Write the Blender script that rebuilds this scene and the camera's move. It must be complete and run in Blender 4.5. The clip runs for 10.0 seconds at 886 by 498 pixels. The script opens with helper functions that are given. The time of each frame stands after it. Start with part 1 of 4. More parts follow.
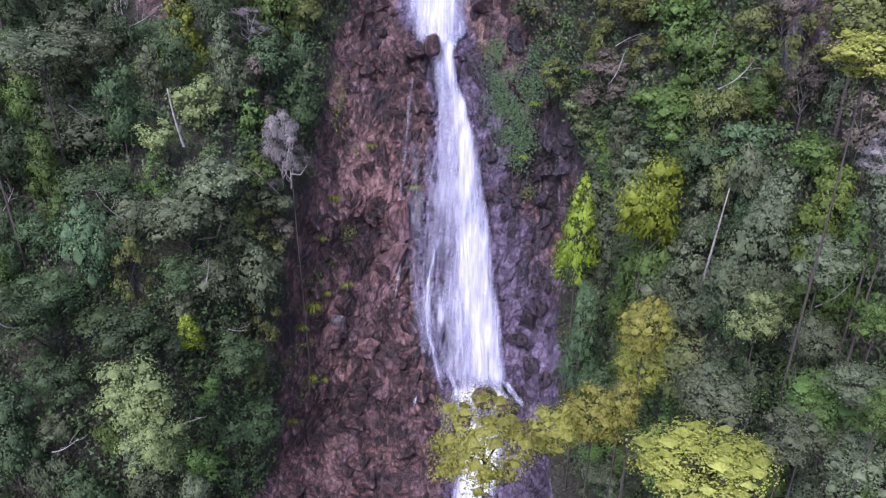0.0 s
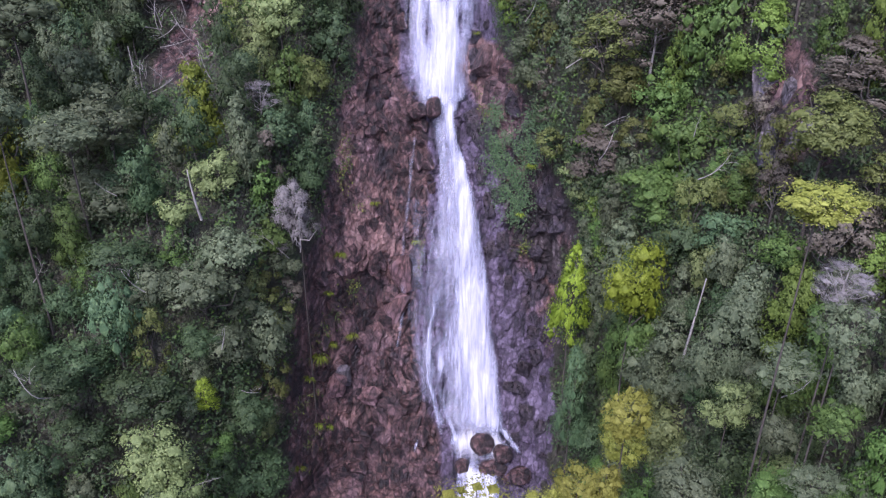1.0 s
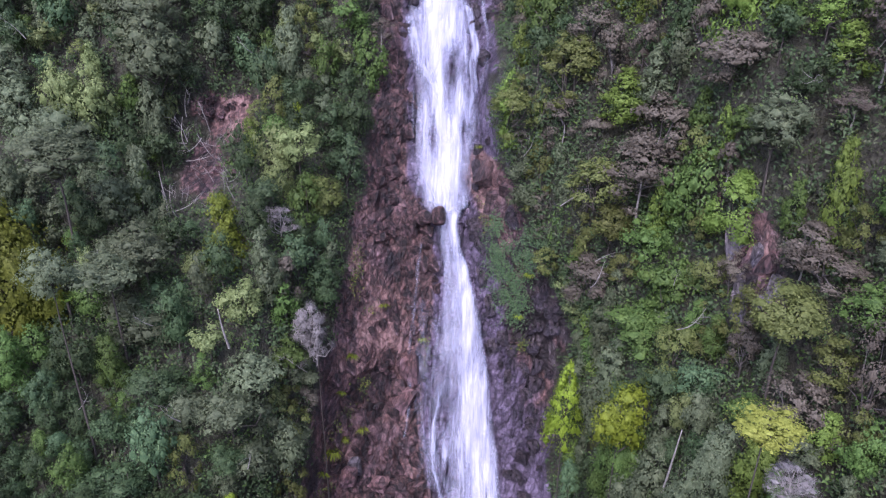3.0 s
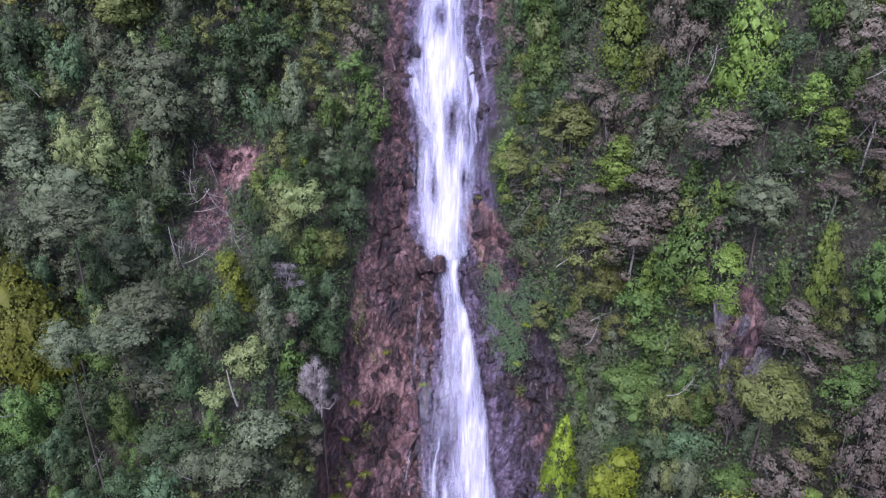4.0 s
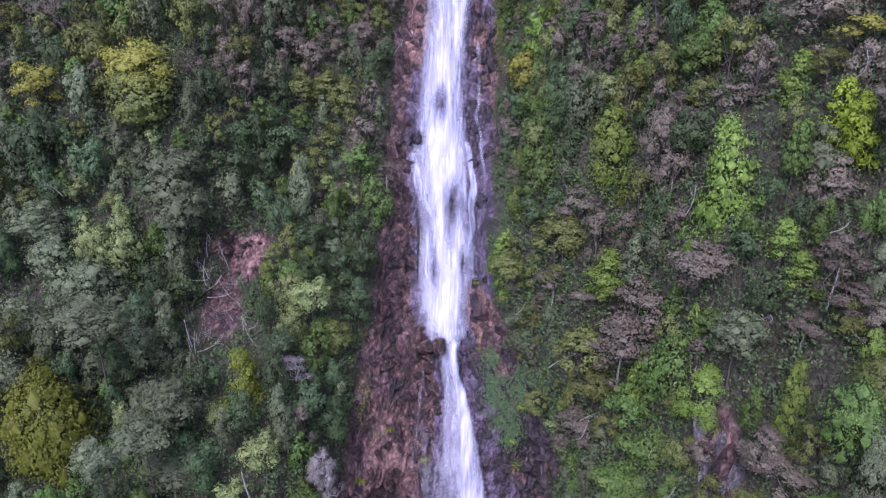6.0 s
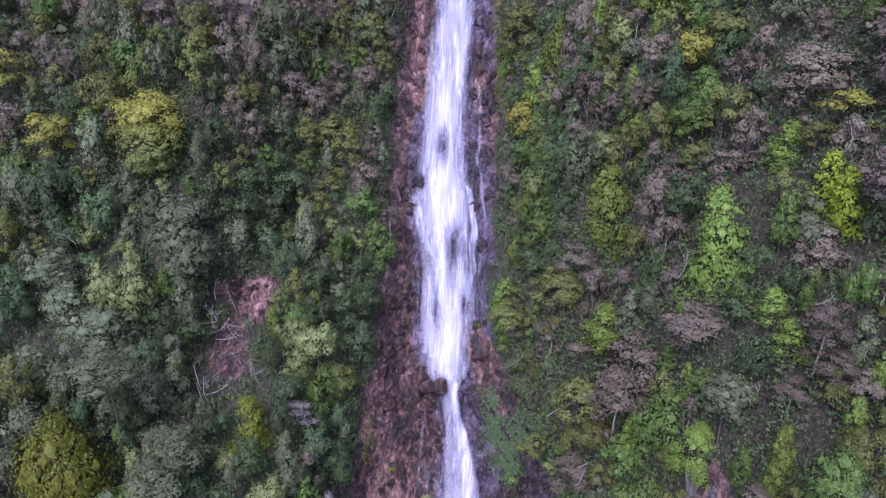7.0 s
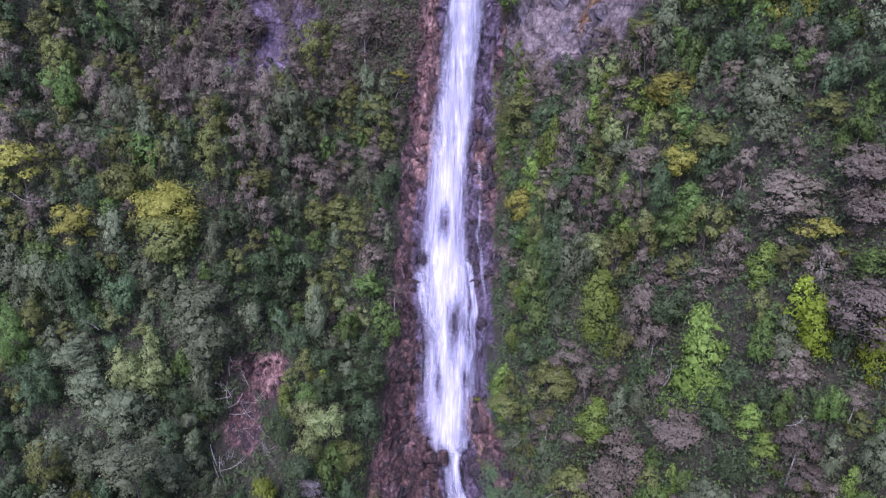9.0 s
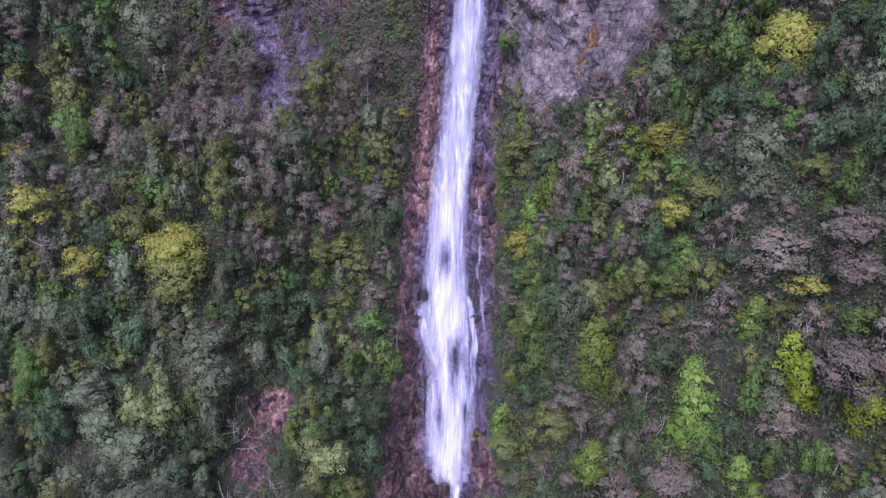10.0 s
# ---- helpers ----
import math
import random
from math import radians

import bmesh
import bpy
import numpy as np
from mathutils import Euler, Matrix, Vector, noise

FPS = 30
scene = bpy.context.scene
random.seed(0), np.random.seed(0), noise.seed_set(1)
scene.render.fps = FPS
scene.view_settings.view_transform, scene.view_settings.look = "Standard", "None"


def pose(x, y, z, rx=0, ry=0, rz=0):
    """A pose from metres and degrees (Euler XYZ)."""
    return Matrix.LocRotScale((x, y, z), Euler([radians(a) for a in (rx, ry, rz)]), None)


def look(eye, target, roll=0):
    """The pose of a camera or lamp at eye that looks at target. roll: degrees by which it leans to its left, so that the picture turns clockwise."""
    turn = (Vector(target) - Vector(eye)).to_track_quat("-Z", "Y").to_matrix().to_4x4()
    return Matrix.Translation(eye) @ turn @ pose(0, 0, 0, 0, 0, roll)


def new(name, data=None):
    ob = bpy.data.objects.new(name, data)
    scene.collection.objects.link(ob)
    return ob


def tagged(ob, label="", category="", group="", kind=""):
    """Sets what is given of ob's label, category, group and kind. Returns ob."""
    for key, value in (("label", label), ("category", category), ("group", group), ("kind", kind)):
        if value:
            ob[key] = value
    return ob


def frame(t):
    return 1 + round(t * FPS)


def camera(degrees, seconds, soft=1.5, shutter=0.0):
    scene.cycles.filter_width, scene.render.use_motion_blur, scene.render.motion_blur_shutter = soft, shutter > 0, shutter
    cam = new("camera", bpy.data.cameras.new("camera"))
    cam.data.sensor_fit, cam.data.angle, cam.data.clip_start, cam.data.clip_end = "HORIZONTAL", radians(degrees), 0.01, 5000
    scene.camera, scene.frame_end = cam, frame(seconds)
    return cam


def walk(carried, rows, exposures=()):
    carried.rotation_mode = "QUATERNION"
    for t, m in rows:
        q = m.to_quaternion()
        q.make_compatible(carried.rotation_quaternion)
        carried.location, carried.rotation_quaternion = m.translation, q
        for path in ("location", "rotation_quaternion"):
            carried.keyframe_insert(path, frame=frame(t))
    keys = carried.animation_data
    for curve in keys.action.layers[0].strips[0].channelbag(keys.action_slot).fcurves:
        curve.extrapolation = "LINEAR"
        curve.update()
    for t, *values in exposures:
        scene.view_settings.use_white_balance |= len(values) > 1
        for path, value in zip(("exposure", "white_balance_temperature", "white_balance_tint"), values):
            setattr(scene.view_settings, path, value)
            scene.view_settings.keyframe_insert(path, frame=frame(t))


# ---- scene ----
cam = camera(64.7, 10.0, 1.3)
METRES, EYE, TILT, LEAN, TURN = 60.0, 45.0, -102.7, 0.0, 0.0
EXPOSURE = 1.38
ROWS = [
    (0.0, 0.0, 0.0, 0.0, -0.27, 77.1, -0.06),
    (0.5, 0.0009, -0.0459, -0.0198, -0.42, 77.27, -0.09),
    (1.0, -0.0006, -0.0958, -0.0398, -0.51, 77.41, -0.13),
    (1.5, -0.0031, -0.1413, -0.0559, -0.58, 77.55, -0.18),
    (2.0, -0.0063, -0.1926, -0.0717, -0.59, 77.68, -0.19),
    (2.5, -0.0078, -0.2407, -0.0845, -0.6, 77.74, -0.2),
    (4.0, -0.0094, -0.3894, -0.1138, -0.68, 77.74, -0.29),
    (4.5, -0.0096, -0.4349, -0.1209, -0.68, 77.69, -0.28),
    (5.0, -0.0092, -0.4829, -0.1302, -0.69, 77.64, -0.3),
    (5.5, -0.0098, -0.528, -0.1398, -0.69, 77.59, -0.3),
    (7.0, -0.0132, -0.6767, -0.168, -0.73, 77.42, -0.42),
    (7.5, -0.0144, -0.7233, -0.1779, -0.71, 77.36, -0.44),
    (8.0, -0.0145, -0.7742, -0.1883, -0.7, 77.29, -0.49),
    (8.5, -0.0149, -0.8207, -0.1978, -0.69, 77.25, -0.52),
    (9.0, -0.0151, -0.8719, -0.2074, -0.66, 77.18, -0.56),
    (9.5, -0.0166, -0.9194, -0.217, -0.66, 77.12, -0.57),
    (10.0, -0.0179, -0.9708, -0.228, -0.64, 77.05, -0.58),
]
walk(cam, [(t, pose(0, 0, EYE, TILT, LEAN, TURN) @ pose(METRES * x, METRES * y, METRES * z, 90 + pitch, roll, yaw)) for t, x, y, z, yaw, pitch, roll in ROWS],
     [(0.0, EXPOSURE, 5600, 27), (5.0, EXPOSURE * 0.98, 5560, 30), (10.0, EXPOSURE * 0.9, 5480, 36)])

# -- light: a bright overcast sky over the valley, open behind the camera --
world = bpy.data.worlds.new("sky")
scene.world = world
world.use_nodes = True
wn, wl = world.node_tree.nodes, world.node_tree.links
sky = wn.new("ShaderNodeTexSky")
sky.sky_type = "NISHITA"
sky.sun_disc = False
sky.sun_elevation, sky.sun_rotation = radians(50), radians(199)
sky.air_density, sky.dust_density = 1.0, 2.5
wn["Background"].inputs["Strength"].default_value = 0.118
wl.new(sky.outputs["Color"], wn["Background"].inputs["Color"])
sun_data = bpy.data.lights.new("sun", "SUN")
sun_data.energy, sun_data.angle, sun_data.color = 1.75, radians(30), (1.0, 0.96, 0.92)
sun = new("sun", sun_data)
sun.matrix_world = look((-38, -40, 175), (0, 60, 40))


# -- materials --
def material(name, rough=0.6, spec=0.4):
    m = bpy.data.materials.new(name)
    m.use_nodes = True
    b = m.node_tree.nodes["Principled BSDF"]
    b.inputs["Roughness"].default_value = rough
    b.inputs["Specular IOR Level"].default_value = spec
    return m, m.node_tree.nodes, m.node_tree.links, b


def ramp(nodes, links, source, stops):
    r = nodes.new("ShaderNodeValToRGB")
    e = r.color_ramp.elements
    while len(e) < len(stops):
        e.new(0.5)
    for k, (at, col) in enumerate(stops):
        e[k].position, e[k].color = at, (*col, 1)
    links.new(source, r.inputs["Fac"])
    return r.outputs["Color"]


def noise_tex(nodes, links, vector, scale, detail=4.0, rough=0.6, dist=0.0):
    n = nodes.new("ShaderNodeTexNoise")
    n.inputs["Scale"].default_value, n.inputs["Detail"].default_value = scale, detail
    n.inputs["Roughness"].default_value, n.inputs["Distortion"].default_value = rough, dist
    links.new(vector, n.inputs["Vector"])
    return n.outputs["Fac"]


def math_node(nodes, links, op, a, b=0.0):
    n = nodes.new("ShaderNodeMath")
    n.operation = op
    for k, v in enumerate((a, b)):
        if isinstance(v, (int, float)):
            n.inputs[k].default_value = v
        else:
            links.new(v, n.inputs[k])
    return n.outputs[0]


def mix_col(nodes, links, fac, a, b, blend="MIX"):
    n = nodes.new("ShaderNodeMix")
    n.data_type, n.blend_type = "RGBA", blend
    for k, v in ((0, fac), (6, a), (7, b)):
        if isinstance(v, (int, float)):
            n.inputs[k].default_value = v
        elif isinstance(v, tuple):
            n.inputs[k].default_value = (*v, 1)
        else:
            links.new(v, n.inputs[k])
    return n.outputs[2]


def bump(nodes, links, bsdf, height, strength, dist):
    n = nodes.new("ShaderNodeBump")
    n.inputs["Strength"].default_value, n.inputs["Distance"].default_value = strength, dist
    links.new(height, n.inputs["Height"])
    links.new(n.outputs[0], bsdf.inputs["Normal"])


def leaf_material(name, dark, mid, light, rough=0.55, spec=0.17, shift=0.025):
    """Foliage: each clump of leaves and each tree has its own tone; young tips are lighter."""
    m, n, l, b = material(name, rough, spec)
    info, geo, tc = n.new("ShaderNodeObjectInfo"), n.new("ShaderNodeNewGeometry"), n.new("ShaderNodeTexCoord")
    patch = noise_tex(n, l, tc.outputs["Object"], 3.0, 3.0)
    leafy = noise_tex(n, l, tc.outputs["Object"], 34.0, 2.0, 0.6)
    v = math_node(n, l, "ADD", math_node(n, l, "MULTIPLY", geo.outputs["Random Per Island"], 0.2), math_node(n, l, "MULTIPLY", patch, 0.42))
    v = math_node(n, l, "ADD", v, math_node(n, l, "MULTIPLY", leafy, 0.38))
    col = ramp(n, l, v, [(0.2, dark), (0.48, mid), (0.76, light)])
    hsv = n.new("ShaderNodeHueSaturation")
    l.new(col, hsv.inputs["Color"])
    l.new(math_node(n, l, "ADD", math_node(n, l, "MULTIPLY", info.outputs["Random"], shift), 0.5 - shift / 2), hsv.inputs["Hue"])
    l.new(math_node(n, l, "ADD", math_node(n, l, "MULTIPLY", info.outputs["Random"], 0.58), 0.78), hsv.inputs["Value"])
    l.new(hsv.outputs["Color"], b.inputs["Base Color"])
    bump(n, l, b, leafy, 0.7, 0.02)
    thin = n.new("ShaderNodeBsdfTranslucent")
    l.new(hsv.outputs["Color"], thin.inputs["Color"])
    both = n.new("ShaderNodeMixShader")
    both.inputs[0].default_value = 0.26
    l.new(b.outputs[0], both.inputs[1])
    l.new(thin.outputs[0], both.inputs[2])
    l.new(both.outputs[0], n["Material Output"].inputs["Surface"])
    return m


LEAF = {
    "dark": leaf_material("myrtle_leaves", (0.020, 0.034, 0.015), (0.047, 0.074, 0.032), (0.106, 0.144, 0.061)),
    "grey": leaf_material("grey_green_leaves", (0.042, 0.054, 0.031), (0.100, 0.122, 0.067), (0.195, 0.221, 0.122)),
    "green": leaf_material("fresh_green_leaves", (0.030, 0.058, 0.015), (0.078, 0.129, 0.033), (0.161, 0.232, 0.062)),
    "lime": leaf_material("lime_leaves", (0.074, 0.104, 0.011), (0.170, 0.226, 0.022), (0.290, 0.358, 0.046)),
    "yellow": leaf_material("olive_yellow_leaves", (0.095, 0.100, 0.018), (0.215, 0.222, 0.042), (0.36, 0.36, 0.085)),
    "gold": leaf_material("golden_green_leaves", (0.050, 0.060, 0.010), (0.105, 0.122, 0.017), (0.175, 0.195, 0.032)),
    "olive": leaf_material("olive_leaves", (0.044, 0.053, 0.016), (0.104, 0.120, 0.036), (0.185, 0.200, 0.062)),
    "brown": leaf_material("bronze_leaves", (0.050, 0.042, 0.033), (0.122, 0.104, 0.080), (0.21, 0.182, 0.142)),
    "fresh": leaf_material("light_green_leaves", (0.051, 0.080, 0.015), (0.122, 0.177, 0.035), (0.214, 0.288, 0.066)),
    "cone": leaf_material("blue_green_leaves", (0.026, 0.050, 0.026), (0.064, 0.104, 0.050), (0.138, 0.188, 0.078)),
    "dead": leaf_material("bare_twigs", (0.10, 0.088, 0.088), (0.19, 0.172, 0.168), (0.30, 0.278, 0.272)),
    "pale": leaf_material("pale_green_leaves", (0.061, 0.082, 0.032), (0.155, 0.191, 0.070), (0.267, 0.309, 0.127)),
}


def bark_material(name, dark, light):
    m, n, l, b = material(name, 0.8, 0.25)
    tc = n.new("ShaderNodeTexCoord")
    f = noise_tex(n, l, tc.outputs["Object"], 6.0, 5.0)
    l.new(ramp(n, l, f, [(0.3, dark), (0.7, light)]), b.inputs["Base Color"])
    bump(n, l, b, f, 0.6, 0.03)
    return m


BARK = bark_material("bark", (0.028, 0.023, 0.02), (0.10, 0.085, 0.075))
GREY_BARK = bark_material("grey_bark", (0.06, 0.052, 0.05), (0.19, 0.17, 0.165))
DEAD = bark_material("bleached_wood", (0.16, 0.14, 0.13), (0.42, 0.39, 0.37))


def rock_material(name, tones, wet=0.35, scale=1.0, soil=False):
    """Jointed, water-stained rock; soil=True mixes leaf litter in where the attribute 'bare' is low."""
    m, n, l, b = material(name, 0.5, 0.5)
    tc = n.new("ShaderNodeTexCoord")
    P = tc.outputs["Object"]
    broad = noise_tex(n, l, P, 0.16 * scale, 5.0, 0.6, 0.4)
    fine = noise_tex(n, l, P, 1.9 * scale, 8.0, 0.66, 0.5)
    dip = n.new("ShaderNodeMapping")
    dip.inputs["Scale"].default_value = (1.25, 1.0, 0.5)
    dip.inputs["Rotation"].default_value = (0.0, 0.45, 0.0)
    l.new(P, dip.inputs["Vector"])
    warp = n.new("ShaderNodeMixRGB")
    warp.blend_type = "ADD"
    warp.inputs["Fac"].default_value = 0.6
    nz = n.new("ShaderNodeTexNoise")
    nz.inputs["Scale"].default_value, nz.inputs["Detail"].default_value = 1.1, 4.0
    l.new(P, nz.inputs["Vector"])
    l.new(dip.outputs[0], warp.inputs["Color1"])
    l.new(nz.outputs["Color"], warp.inputs["Color2"])

    def joints(feature, size):
        vor = n.new("ShaderNodeTexVoronoi")
        vor.feature = feature
        vor.inputs["Scale"].default_value = size * scale
        l.new(warp.outputs[0], vor.inputs["Vector"])
        return vor.outputs["Distance"] if feature == "DISTANCE_TO_EDGE" else vor.outputs["Color"]

    def block_tone(size):
        split = n.new("ShaderNodeSeparateColor")
        l.new(joints("F1", size), split.inputs[0])
        return split.outputs[0]
    large, small = block_tone(0.55), block_tone(1.7)
    crack = ramp(n, l, joints("DISTANCE_TO_EDGE", 0.55), [(0.0, (0.2, 0.2, 0.2)), (0.07, (1, 1, 1))])
    chip = ramp(n, l, joints("DISTANCE_TO_EDGE", 1.7), [(0.0, (0.4, 0.4, 0.4)), (0.12, (1, 1, 1))])
    tone_at = math_node(n, l, "ADD", math_node(n, l, "ADD", math_node(n, l, "MULTIPLY", broad, 0.3), math_node(n, l, "MULTIPLY", fine, 0.44)),
                        math_node(n, l, "ADD", math_node(n, l, "MULTIPLY", large, 0.12), math_node(n, l, "MULTIPLY", small, 0.14)))
    col = ramp(n, l, tone_at, [(0.38, tones[0]), (0.48, tones[1]), (0.60, tones[2]), (0.74, tones[3])])
    stretch = n.new("ShaderNodeMapping")
    stretch.inputs["Scale"].default_value = (1.0, 1.0, 0.12)
    l.new(P, stretch.inputs["Vector"])
    streak = noise_tex(n, l, stretch.outputs[0], 1.6 * scale, 5.0, 0.6)
    col = mix_col(n, l, ramp(n, l, streak, [(0.5, (0, 0, 0)), (0.68, (0.75, 0.75, 0.75))]), col, (0.022, 0.018, 0.020))
    col = mix_col(n, l, 0.6, mix_col(n, l, 0.75, col, crack, "MULTIPLY"), chip, "MULTIPLY")
    plum = ramp(n, l, noise_tex(n, l, P, 0.33 * scale, 4.0, 0.6, 0.3), [(0.44, (0, 0, 0)), (0.6, (1, 1, 1))])
    col = mix_col(n, l, math_node(n, l, "MULTIPLY", plum, 0.55), col, mix_col(n, l, 1.0, col, (0.85, 0.98, 1.3), "MULTIPLY"))
    if soil:
        # damp tones: bluish sky sheen of the wet rock, put into the colour
        for name, other in (("rust", ((0.05, 0.028, 0.028), (0.14, 0.076, 0.072), (0.27, 0.158, 0.145), (0.48, 0.34, 0.31))), ("damp_sheen", ((0.014, 0.012, 0.020), (0.060, 0.044, 0.070), (0.13, 0.10, 0.155), (0.25, 0.205, 0.30))),
                            # darkest tones: dark wet rock with the recess's shade painted in
                            ("dark_recess", ((0.008, 0.006, 0.007), (0.026, 0.018, 0.020), (0.062, 0.043, 0.047), (0.32, 0.27, 0.28))), ("pale", ((0.05, 0.04, 0.045), (0.13, 0.105, 0.11), (0.22, 0.18, 0.185), (0.36, 0.31, 0.305)))):
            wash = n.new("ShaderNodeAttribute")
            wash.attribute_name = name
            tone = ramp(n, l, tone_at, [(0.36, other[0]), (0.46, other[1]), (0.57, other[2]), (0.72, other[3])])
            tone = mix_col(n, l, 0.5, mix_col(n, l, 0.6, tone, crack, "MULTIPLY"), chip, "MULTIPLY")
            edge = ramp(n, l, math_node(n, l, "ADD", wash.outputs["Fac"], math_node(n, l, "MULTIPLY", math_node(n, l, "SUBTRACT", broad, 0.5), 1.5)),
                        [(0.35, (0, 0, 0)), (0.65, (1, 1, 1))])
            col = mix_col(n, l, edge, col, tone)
        at = n.new("ShaderNodeAttribute")
        at.attribute_name = "bare"
        litter = ramp(n, l, fine, [(0.3, (0.012, 0.011, 0.007)), (0.5, (0.030, 0.028, 0.017)), (0.7, (0.055, 0.056, 0.032))])
        edge = ramp(n, l, math_node(n, l, "ADD", at.outputs["Fac"], math_node(n, l, "MULTIPLY", math_node(n, l, "SUBTRACT", fine, 0.5), 1.2)),
                    [(0.4, (0, 0, 0)), (0.6, (1, 1, 1))])
        col = mix_col(n, l, edge, litter, col)
    l.new(col, b.inputs["Base Color"])
    damp_sheen = ramp(n, l, noise_tex(n, l, P, 0.5 * scale, 4.0), [(0.35, (wet, wet, wet)), (0.65, (0.8, 0.8, 0.8))])
    l.new(damp_sheen, b.inputs["Roughness"])
    h = math_node(n, l, "ADD", math_node(n, l, "MULTIPLY", fine, 0.7), math_node(n, l, "ADD", math_node(n, l, "MULTIPLY", small, 0.22), math_node(n, l, "MULTIPLY", chip, 0.2)))
    bump(n, l, b, h, 1.0, 0.6)
    return m


BROWN_ROCK = ((0.011, 0.007, 0.008), (0.072, 0.037, 0.035), (0.205, 0.112, 0.100), (0.42, 0.28, 0.255))
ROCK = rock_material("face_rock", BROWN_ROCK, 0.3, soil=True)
ROCK_PIECE = rock_material("block_rock", BROWN_ROCK, 0.3, 1.3)
WET_ROCK = rock_material("wet_dark_rock", ((0.025, 0.02, 0.024), (0.07, 0.052, 0.06), (0.12, 0.09, 0.10), (0.22, 0.18, 0.195)), 0.18, 1.6)
RED_ROCK = rock_material("red_rock", ((0.045, 0.026, 0.025), (0.125, 0.07, 0.066), (0.24, 0.142, 0.13), (0.40, 0.28, 0.255)), 0.4, 1.6)
PINK_ROCK = rock_material("pink_rock", ((0.10, 0.055, 0.055), (0.22, 0.115, 0.11), (0.32, 0.185, 0.17), (0.45, 0.30, 0.28)), 0.4, 1.2)
PALE_ROCK = rock_material("pale_cliff_rock", ((0.06, 0.05, 0.055), (0.15, 0.125, 0.13), (0.24, 0.20, 0.205), (0.36, 0.31, 0.30)), 0.5, 1.0)


def water_material(name, cover, soft):
    """White water: broken lengthwise into streaks with gaps, bluish where it is thin, thinning towards the sides of the sheet."""
    m, n, l, b = material(name, 0.4, 0.4)
    uv = n.new("ShaderNodeUVMap")
    uv.uv_map = "flow"

    def streaks(sx, sy, detail, rough, dist):
        mp = n.new("ShaderNodeMapping")
        mp.inputs["Scale"].default_value = (sx, sy, 1)
        l.new(uv.outputs[0], mp.inputs[0])
        return noise_tex(n, l, mp.outputs[0], 1.0, detail, rough, dist)
    fine, broad, lumps = streaks(3.4, 0.26, 6.0, 0.62, 0.25), streaks(0.75, 0.15, 3.0, 0.5, 0.5), streaks(1.5, 0.5, 4.0, 0.6, 0.3)
    at = n.new("ShaderNodeAttribute")
    at.attribute_name = "body"
    v = math_node(n, l, "ADD", math_node(n, l, "MULTIPLY", fine, 0.8), math_node(n, l, "MULTIPLY", broad, 0.8))
    v = math_node(n, l, "ADD", v, math_node(n, l, "MULTIPLY", lumps, 0.35))
    v = math_node(n, l, "ADD", v, at.outputs["Fac"])
    a = n.new("ShaderNodeClamp")
    l.new(math_node(n, l, "DIVIDE", math_node(n, l, "SUBTRACT", v, 1.75 - cover), soft), a.inputs["Value"])
    tint = ramp(n, l, math_node(n, l, "MULTIPLY", math_node(n, l, "SUBTRACT", v, 1.0), 0.75),
                [(0.2, (0.24, 0.26, 0.40)), (0.5, (0.44, 0.45, 0.60)), (0.72, (0.66, 0.66, 0.77)), (0.95, (0.88, 0.87, 0.92))])
    l.new(tint, b.inputs["Base Color"])
    clear = n.new("ShaderNodeBsdfTransparent")
    out = n.new("ShaderNodeMixShader")
    l.new(a.outputs[0], out.inputs[0])
    l.new(clear.outputs[0], out.inputs[1])
    l.new(b.outputs[0], out.inputs[2])
    l.new(out.outputs[0], n["Material Output"].inputs["Surface"])
    bump(n, l, b, v, 0.6, 0.25)
    return m


WATER = water_material("white_water", 0.40, 0.85)
VEIL = water_material("thin_spray", 0.25, 1.5)


def moss_material():
    m, n, l, b = material("wet_moss", 0.7, 0.3)
    tc = n.new("ShaderNodeTexCoord")
    geo = n.new("ShaderNodeNewGeometry")
    f = noise_tex(n, l, tc.outputs["Object"], 0.5, 5.0)
    v = math_node(n, l, "ADD", math_node(n, l, "MULTIPLY", geo.outputs["Random Per Island"], 0.3), math_node(n, l, "MULTIPLY", f, 0.7))
    l.new(ramp(n, l, v, [(0.35, (0.025, 0.045, 0.014)), (0.5, (0.065, 0.095, 0.018)), (0.65, (0.15, 0.16, 0.025))]), b.inputs["Base Color"])
    return m


MOSS = moss_material()
TUSSOCK = leaf_material("tussock_blades", (0.06, 0.075, 0.01), (0.15, 0.19, 0.02), (0.26, 0.31, 0.04))
FERN = leaf_material("fern_fronds", (0.035, 0.07, 0.012), (0.085, 0.15, 0.025), (0.16, 0.24, 0.05))
SEEP = rock_material("ochre_rock", ((0.10, 0.05, 0.025), (0.24, 0.13, 0.06), (0.36, 0.22, 0.12), (0.45, 0.33, 0.22)), 0.4, 1.4)


# -- land form: the bare face as y over (x, z) --
COLS = np.array([-70, -45, -30, -18, -11, -4, 2.5, 6.5, 13, 17, 24, 33, 60], float)
LEVELS = np.array([0, 16, 30, 40, 48, 55, 66, 76, 100], float)
LOWER = [
    (29.5, 31.1, 34.6, 43.1, 54.5, 56.5, 56.5, 56, 45.5, 19.6, 5.8, -7.2, -25.1),
    (41.3, 41.5, 40, 46.6, 60.5, 65.5, 65.8, 65.5, 60.4, 30.3, 14.6, 5.7, -8.2),
    (53.1, 52, 57.1, 55.3, 67.8, 72, 71, 68.5, 60.4, 48, 30, 16.4, 3.7),
    (66.1, 67.1, 75.6, 71.1, 74.9, 79.5, 77.5, 69.5, 60, 58, 43.6, 29.5, 13.5)]
